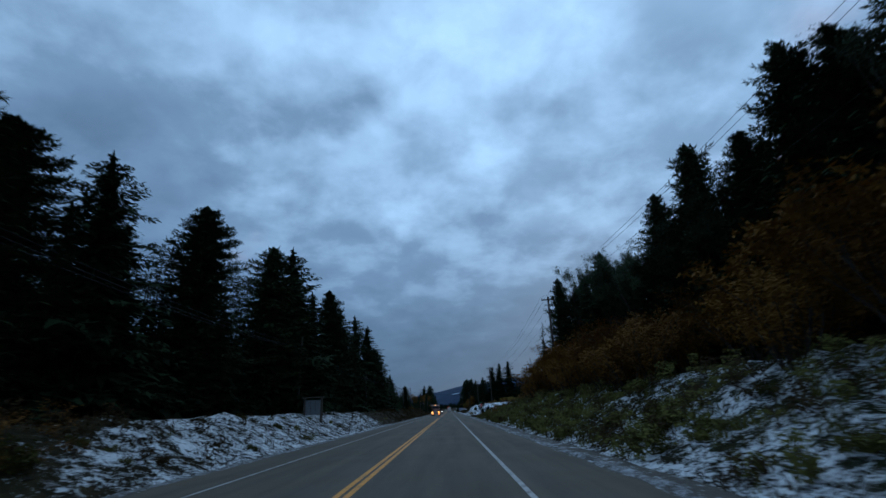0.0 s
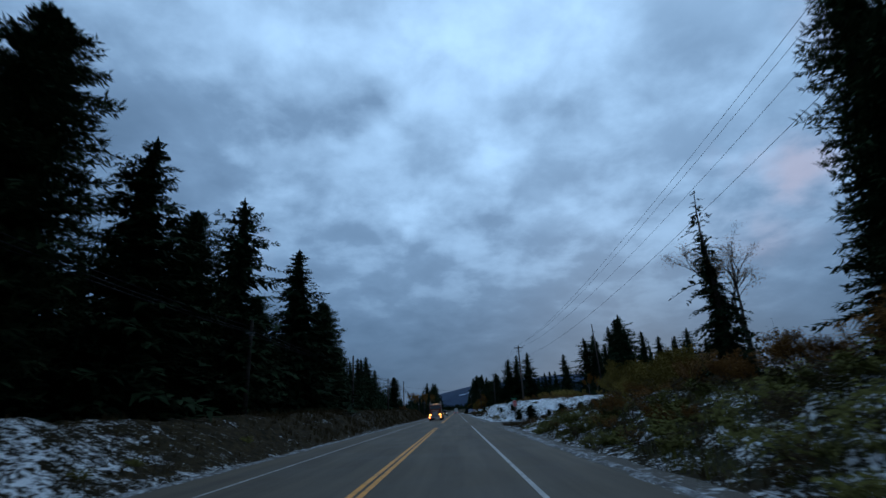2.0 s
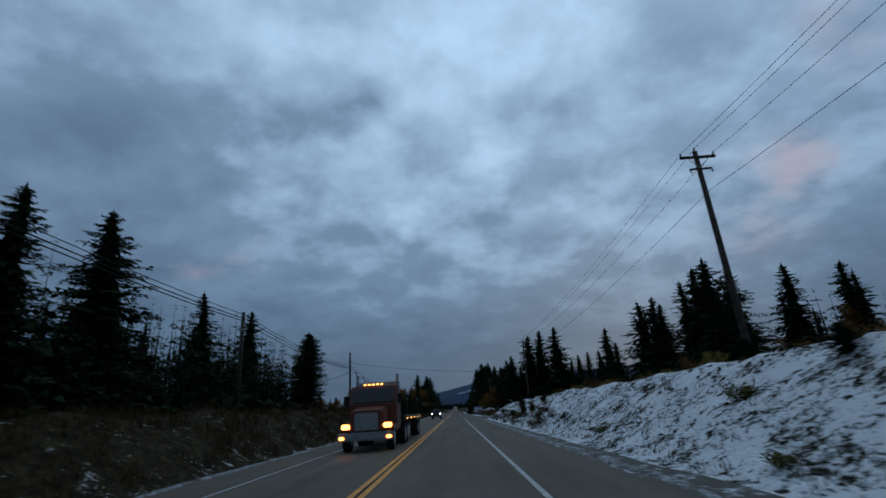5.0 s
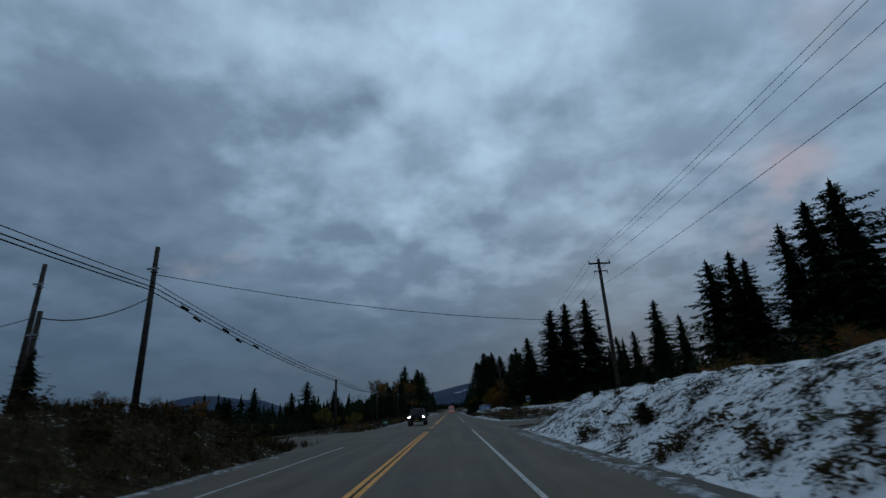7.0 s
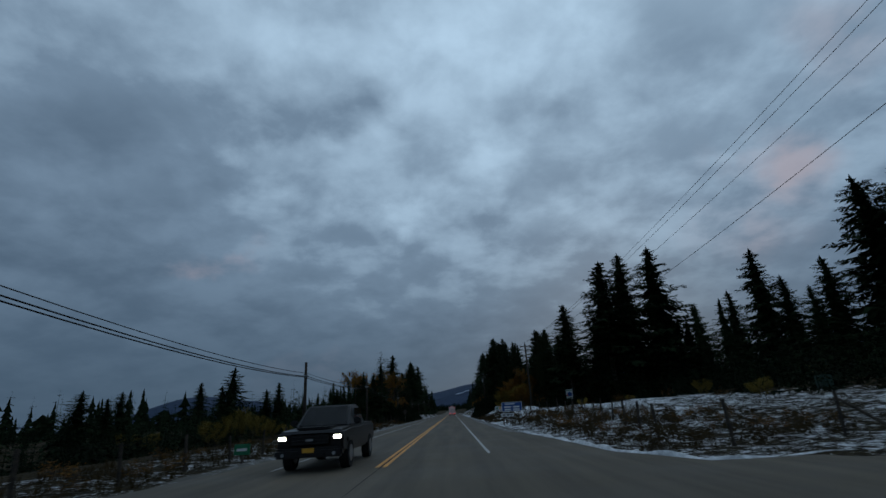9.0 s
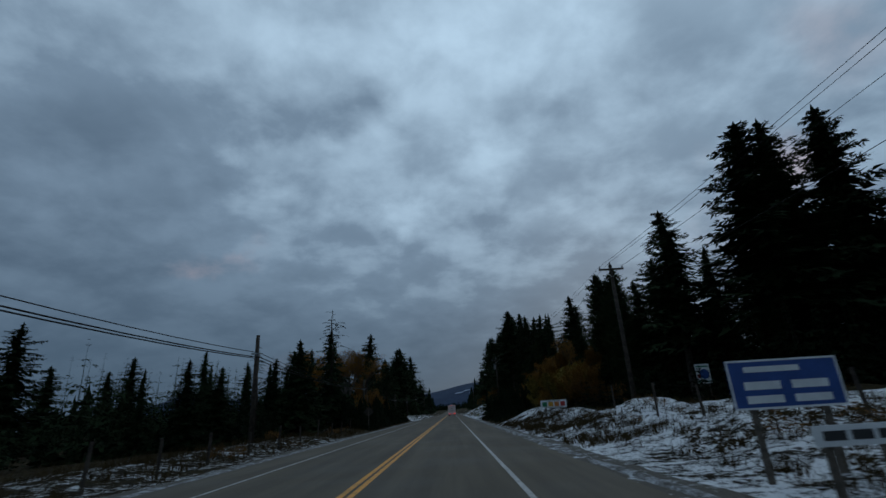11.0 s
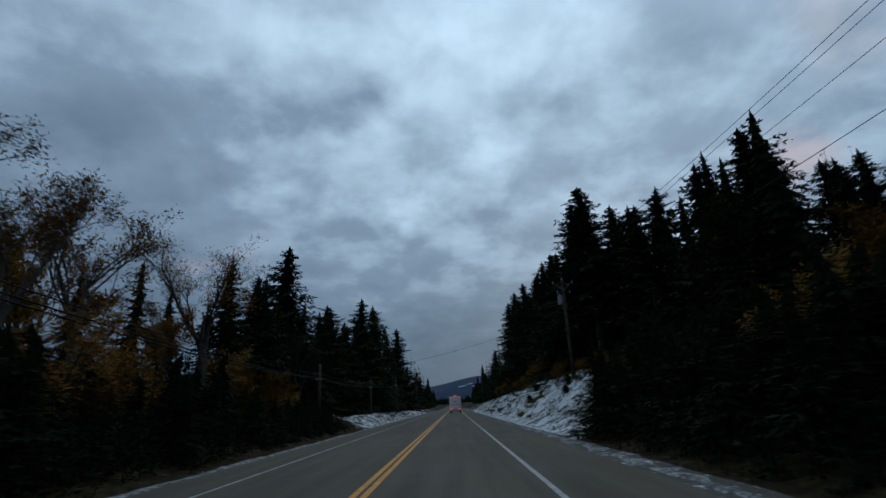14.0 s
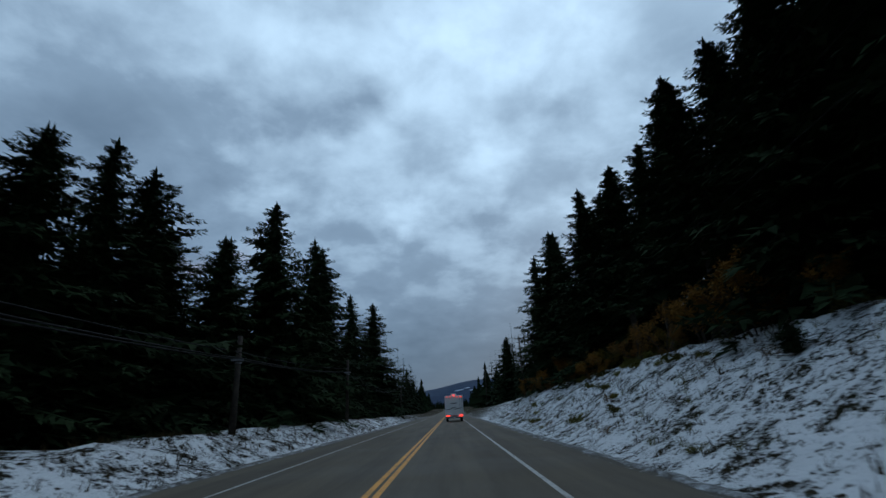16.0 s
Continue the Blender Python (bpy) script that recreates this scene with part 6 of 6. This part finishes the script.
def motorhome(x, y):
    """Rear of a tall white motorhome; its nose points up the road."""
    v = thing("motorhome", "white motorhome with dark swoosh graphics and lit tail lamps", "motorhome", "", pose(x, y, 0))
    part("body", boxed(-1.22, 1.22, 0, 6.4, 0.55, 3.25, bevel=0.10), CAR_WHITE, v)
    part("cab", boxed(-1.0, 1.0, 6.4, 7.9, 0.55, 1.75, bevel=0.22), CAR_WHITE, v)
    part("rear_cap", boxed(-1.24, 1.24, -0.04, 0.25, 2.98, 3.3, bevel=0.08), CAR_WHITE, v)
    part("roof_unit", boxed(-0.36, 0.36, 1.4, 2.3, 3.25, 3.58, bevel=0.08), CAR_WHITE, v, "white roof air conditioner")
    part("bumper", boxed(-1.2, 1.2, -0.14, 0.1, 0.42, 0.62, bevel=0.05), STEEL, v)
    for s in (-1, 1):
        part("tail_lamp", boxed(s * 1.12, s * 0.62, -0.05, 0.0, 0.68, 0.79, bevel=0.02), LAMP_RED, v, "lit red tail lamp")
        part("marker_lamp", boxed(s * 1.05, s * 0.85, -0.06, -0.03, 3.1, 3.17, bevel=0.01), LAMP_RED, v, "lit red marker lamp")
        wheel(v, s * 0.98, 1.6, 0.38, 0.28)
        wheel(v, s * 0.98, 6.6, 0.38, 0.25)
    for px in (-0.45, 0.0, 0.45):
        part("marker_lamp", boxed(px - 0.06, px + 0.06, -0.06, -0.03, 3.12, 3.18, bevel=0.01), LAMP_RED, v, "lit red marker lamp")
    part("brake_lamp", boxed(-0.16, 0.16, 1.37, 1.41, 3.36, 3.42, bevel=0.01), LAMP_RED, v, "lit red brake lamp")
    part("bumper_strip", boxed(-0.55, 0.55, -0.05, 0.0, 0.70, 0.77, bevel=0.01), SIGN_RED, v, "red reflector strip")
    part("rear_seam", boxed(-1.18, 1.18, -0.055, -0.045, 2.94, 2.965), STEEL, v)
    part("number_plate", boxed(-0.16, 0.16, -0.16, -0.145, 0.46, 0.60), SIGN_WHITE, v)
    part("badge", boxed(-0.45, 0.4, -0.012, -0.002, 2.26, 2.36), INK, v)
    for k, (x0, z0, x1, z1, wd) in enumerate(((-1.1, 1.62, -0.2, 1.70, 0.03), (-0.75, 1.48, 0.35, 1.78, 0.045), (-0.1, 1.60, 1.1, 1.80, 0.035), (0.1, 1.46, 0.7, 1.56, 0.03))):
        bm = bmesh.new()
        pts = []
        for i in range(9):
            f = i / 8
            pts.append((x0 + (x1 - x0) * f, z0 + (z1 - z0) * f + 0.10 * math.sin(math.pi * f) * (1 if k % 2 else -1), wd * math.sin(math.pi * (0.08 + 0.84 * f))))
        up_ = [bm.verts.new((px, -0.006, pz + w_)) for px, pz, w_ in pts]
        dn_ = [bm.verts.new((px, -0.006, pz - w_)) for px, pz, w_ in pts]
        for i in range(8):
            bm.faces.new((dn_[i], dn_[i + 1], up_[i + 1], up_[i]))
        part("swoosh", bm, INK, v, "dark painted swoosh")
    part("ladder_rail", rodded((0.78, -0.08, 0.9), (0.78, -0.08, 3.2), 0.018, 0.018, 8), STEEL, v)
    part("ladder_rail", rodded((1.05, -0.08, 0.9), (1.05, -0.08, 3.2), 0.018, 0.018, 8), STEEL, v)
    return v


motorhome(0.25, 428.0)


def profile(bm, outline, x0, x1, bevel=0.0):
    """A body extruded across x from a side outline of y, z."""
    a = [bm.verts.new((x0, y, z)) for y, z in outline]
    b = [bm.verts.new((x1, y, z)) for y, z in outline]
    n = len(outline)
    bm.faces.new(a)
    bm.faces.new(b[::-1])
    for i in range(n):
        bm.faces.new((a[i], b[i], b[(i + 1) % n], a[(i + 1) % n]))
    bmesh.ops.recalc_face_normals(bm, faces=bm.faces[:])
    if bevel:
        bmesh.ops.bevel(bm, geom=bm.edges[:], offset=bevel, segments=2, affect="EDGES")
    return bm


def pickup(x, y):
    """A black crew-cab pickup whose nose faces down the road."""
    v = thing("pickup_truck", "black pickup truck with lit headlamps on the oncoming lane", "pickup truck", "", pose(x, y, 0))
    part("body", profile(bmesh.new(), [(0.04, 0.52), (0.0, 0.98), (0.10, 1.12), (1.45, 1.20), (5.62, 1.24), (5.70, 0.60), (4.9, 0.46), (0.8, 0.46)], -0.97, 0.97, 0.07), CAR_BLACK, v)
    cab = bmesh.new()
    low = [(1.40, 1.19, 0.90), (3.98, 1.22, 0.90)]
    high = [(2.18, 1.86, 0.70), (3.62, 1.88, 0.70)]
    ring = [[cab.verts.new((s * w_, yy, z)) for yy, z, w_ in pts for s in (-1, 1)] for pts in (low, high)]
    (a, b, c, d), (e, f, g, h) = ring
    for quad in ((a, b, f, e), (b, d, h, f), (d, c, g, h), (c, a, e, g), (e, f, h, g), (a, c, d, b)):
        cab.faces.new(quad)
    bmesh.ops.recalc_face_normals(cab, faces=cab.faces[:])
    bmesh.ops.bevel(cab, geom=cab.edges[:], offset=0.05, segments=2, affect="EDGES")
    part("cab", cab, CAR_BLACK, v)
    glass = bmesh.new()
    glass.faces.new([glass.verts.new(p) for p in ((-0.78, 1.45, 1.25), (0.78, 1.45, 1.25), (0.64, 2.10, 1.81), (-0.64, 2.10, 1.81))])
    bmesh.ops.solidify(glass, geom=glass.faces[:], thickness=0.012)
    part("windscreen", glass, DARK_GLASS, v)
    part("bonnet_bulge", boxed(-0.52, 0.52, 0.30, 1.35, 1.15, 1.22, bevel=0.03), CAR_BLACK, v)
    part("bed_cover", boxed(-0.9, 0.9, 4.0, 5.6, 1.20, 1.26, bevel=0.02), CAR_BLACK, v)
    grille = part("grille", boxed(-0.60, 0.60, -0.05, 0.03, 0.70, 1.05, bevel=0.04), RUBBER, v)
    for z in (0.77, 0.87, 0.97):
        part("grille_bar", boxed(-0.55, 0.55, -0.065, -0.045, z - 0.012, z + 0.012, bevel=0.004), CAR_BLACK, grille)
    part("badge", boxed(-0.11, 0.11, -0.075, -0.06, 0.84, 0.90, bevel=0.01), STEEL, grille)
    bumper = part("bumper", boxed(-0.99, 0.99, -0.16, 0.1, 0.40, 0.66, bevel=0.06), CAR_BLACK, v)
    part("air_intake", boxed(-0.50, 0.50, -0.165, -0.15, 0.44, 0.53, bevel=0.01), RUBBER, bumper)
    part("number_plate", boxed(-0.17, 0.17, -0.18, -0.165, 0.54, 0.66), SIGN_AMBER, bumper)
    for s in (-1, 1):
        lamp = part("headlamp", boxed(s * 0.95, s * 0.63, -0.03, 0.14, 0.82, 1.03, bevel=0.04), DARK_GLASS, v, "dark lamp housing")
        part("lens", boxed(s * 0.92, s * 0.70, -0.045, -0.02, 0.885, 0.985, bevel=0.012), LAMP_WHITE, lamp, "lit white headlamp")
        part("fog_lamp", rodded((s * 0.74, -0.172, 0.50), (s * 0.74, -0.15, 0.50), 0.05, 0.05, 12), STEEL, bumper)
        part("mirror", boxed(s * 0.93, s * 1.16, 1.72, 1.86, 1.24, 1.44, bevel=0.04), CAR_BLACK, v)
        part("side_window", profile(bmesh.new(), [(2.05, 1.30), (2.35, 1.74), (3.50, 1.76), (3.72, 1.30)], s * 0.80, s * 0.845), DARK_GLASS, v)
        part("fender_flare", boxed(s * 0.93, s * 1.01, 0.58, 1.52, 0.74, 0.90, bevel=0.03), CAR_BLACK, v)
        wheel(v, s * 0.86, 1.05, 0.41, 0.27)
        wheel(v, s * 0.86, 4.65, 0.41, 0.27)
    return v


pickup(-3.75, 240.0)


def flatbed_truck(x, y):
    """A dark red truck with a bare flatbed, its nose facing down the road."""
    v = thing("flatbed_truck", "dark red flatbed truck with lit amber headlamps", "truck", "", pose(x, y, 0))
    part("hood", profile(bmesh.new(), [(0.0, 0.75), (0.05, 1.65), (1.7, 1.85), (1.7, 0.75)], -0.72, 0.72, 0.08), TRUCK_RED, v)
    part("cab", profile(bmesh.new(), [(1.7, 0.75), (1.7, 2.0), (1.95, 2.75), (3.2, 2.8), (3.2, 0.75)], -1.1, 1.1, 0.07), TRUCK_RED, v)
    part("windscreen", profile(bmesh.new(), [(1.66, 2.02), (1.90, 2.62), (1.93, 2.60), (1.69, 2.0)], -0.95, 0.95), DARK_GLASS, v)
    part("grille", boxed(-0.5, 0.5, -0.06, 0.03, 0.85, 1.55, bevel=0.03), STEEL, v)
    part("bumper", boxed(-1.18, 1.18, -0.3, 0.0, 0.45, 0.78, bevel=0.05), STEEL, v)
    part("fender", boxed(-1.15, -0.7, 0.1, 1.5, 0.75, 1.15, bevel=0.12), TRUCK_RED, v)
    part("fender", boxed(0.7, 1.15, 0.1, 1.5, 0.75, 1.15, bevel=0.12), TRUCK_RED, v)
    part("rack", boxed(-1.1, 1.1, 3.3, 3.4, 1.0, 3.0, bevel=0.03), STEEL, v)
    part("chassis", boxed(-0.45, 0.45, 1.0, 15.2, 0.65, 0.95, bevel=0.03), RUBBER, v)
    part("deck", boxed(-1.25, 1.25, 3.7, 15.4, 1.12, 1.36, bevel=0.03), RUBBER, v, "dark bare flatbed deck")
    for s in (-1, 1):
        part("headlamp", boxed(s * 1.08, s * 0.72, 0.02, 0.10, 0.92, 1.12, bevel=0.03), LAMP_AMBER, v, "lit amber headlamp")
        part("fog_lamp", boxed(s * 1.1, s * 0.9, -0.33, -0.29, 0.52, 0.64, bevel=0.02), LAMP_AMBER, v, "lit amber fog lamp")
        part("stack", rodded((s * 1.0, 3.28, 1.0), (s * 1.0, 3.28, 3.35), 0.07, 0.07, 10), STEEL, v)
        part("mirror", boxed(s * 1.15, s * 1.38, 1.8, 1.88, 1.9, 2.35, bevel=0.03), RUBBER, v)
        rail = part("rub_rail", boxed(s * 1.25, s * 1.29, 3.8, 15.3, 1.26, 1.35, bevel=0.01), POST, v, "weathered grey rub rail")
        for k in range(5):
            part("marker_lamp", boxed(s * 1.251, s * 1.268, 5.0 + 2.4 * k, 5.2 + 2.4 * k, 1.18, 1.23), LAMP_AMBER, v, "lit amber side marker")
        part("tail_lamp", boxed(s * 1.15, s * 0.95, 15.39, 15.42, 1.15, 1.25, bevel=0.008), LAMP_RED, v, "lit red tail lamp")
        part("mud_flap", boxed(s * 0.70, s * 1.20, 14.86, 14.88, 0.35, 1.0), RUBBER, v)
        for k in range(6):
            part("stake_pocket", boxed(s * 1.285, s * 1.315, 4.4 + 2.0 * k, 4.5 + 2.0 * k, 1.24, 1.37, bevel=0.006), STEEL, rail)
        wheel(v, s * 0.95, 0.8, 0.5, 0.3)
        for yy in (4.6, 5.8, 13.0, 14.2):
            wheel(v, s * 0.95, yy, 0.5, 0.5)
    for px in (-0.4, -0.2, 0.0, 0.2, 0.4):
        part("roof_lamp", boxed(px - 0.05, px + 0.05, 1.95, 2.02, 2.80, 2.86, bevel=0.01), LAMP_AMBER, v, "lit amber roof lamp")
    return v


flatbed_truck(-3.6, 160.0)
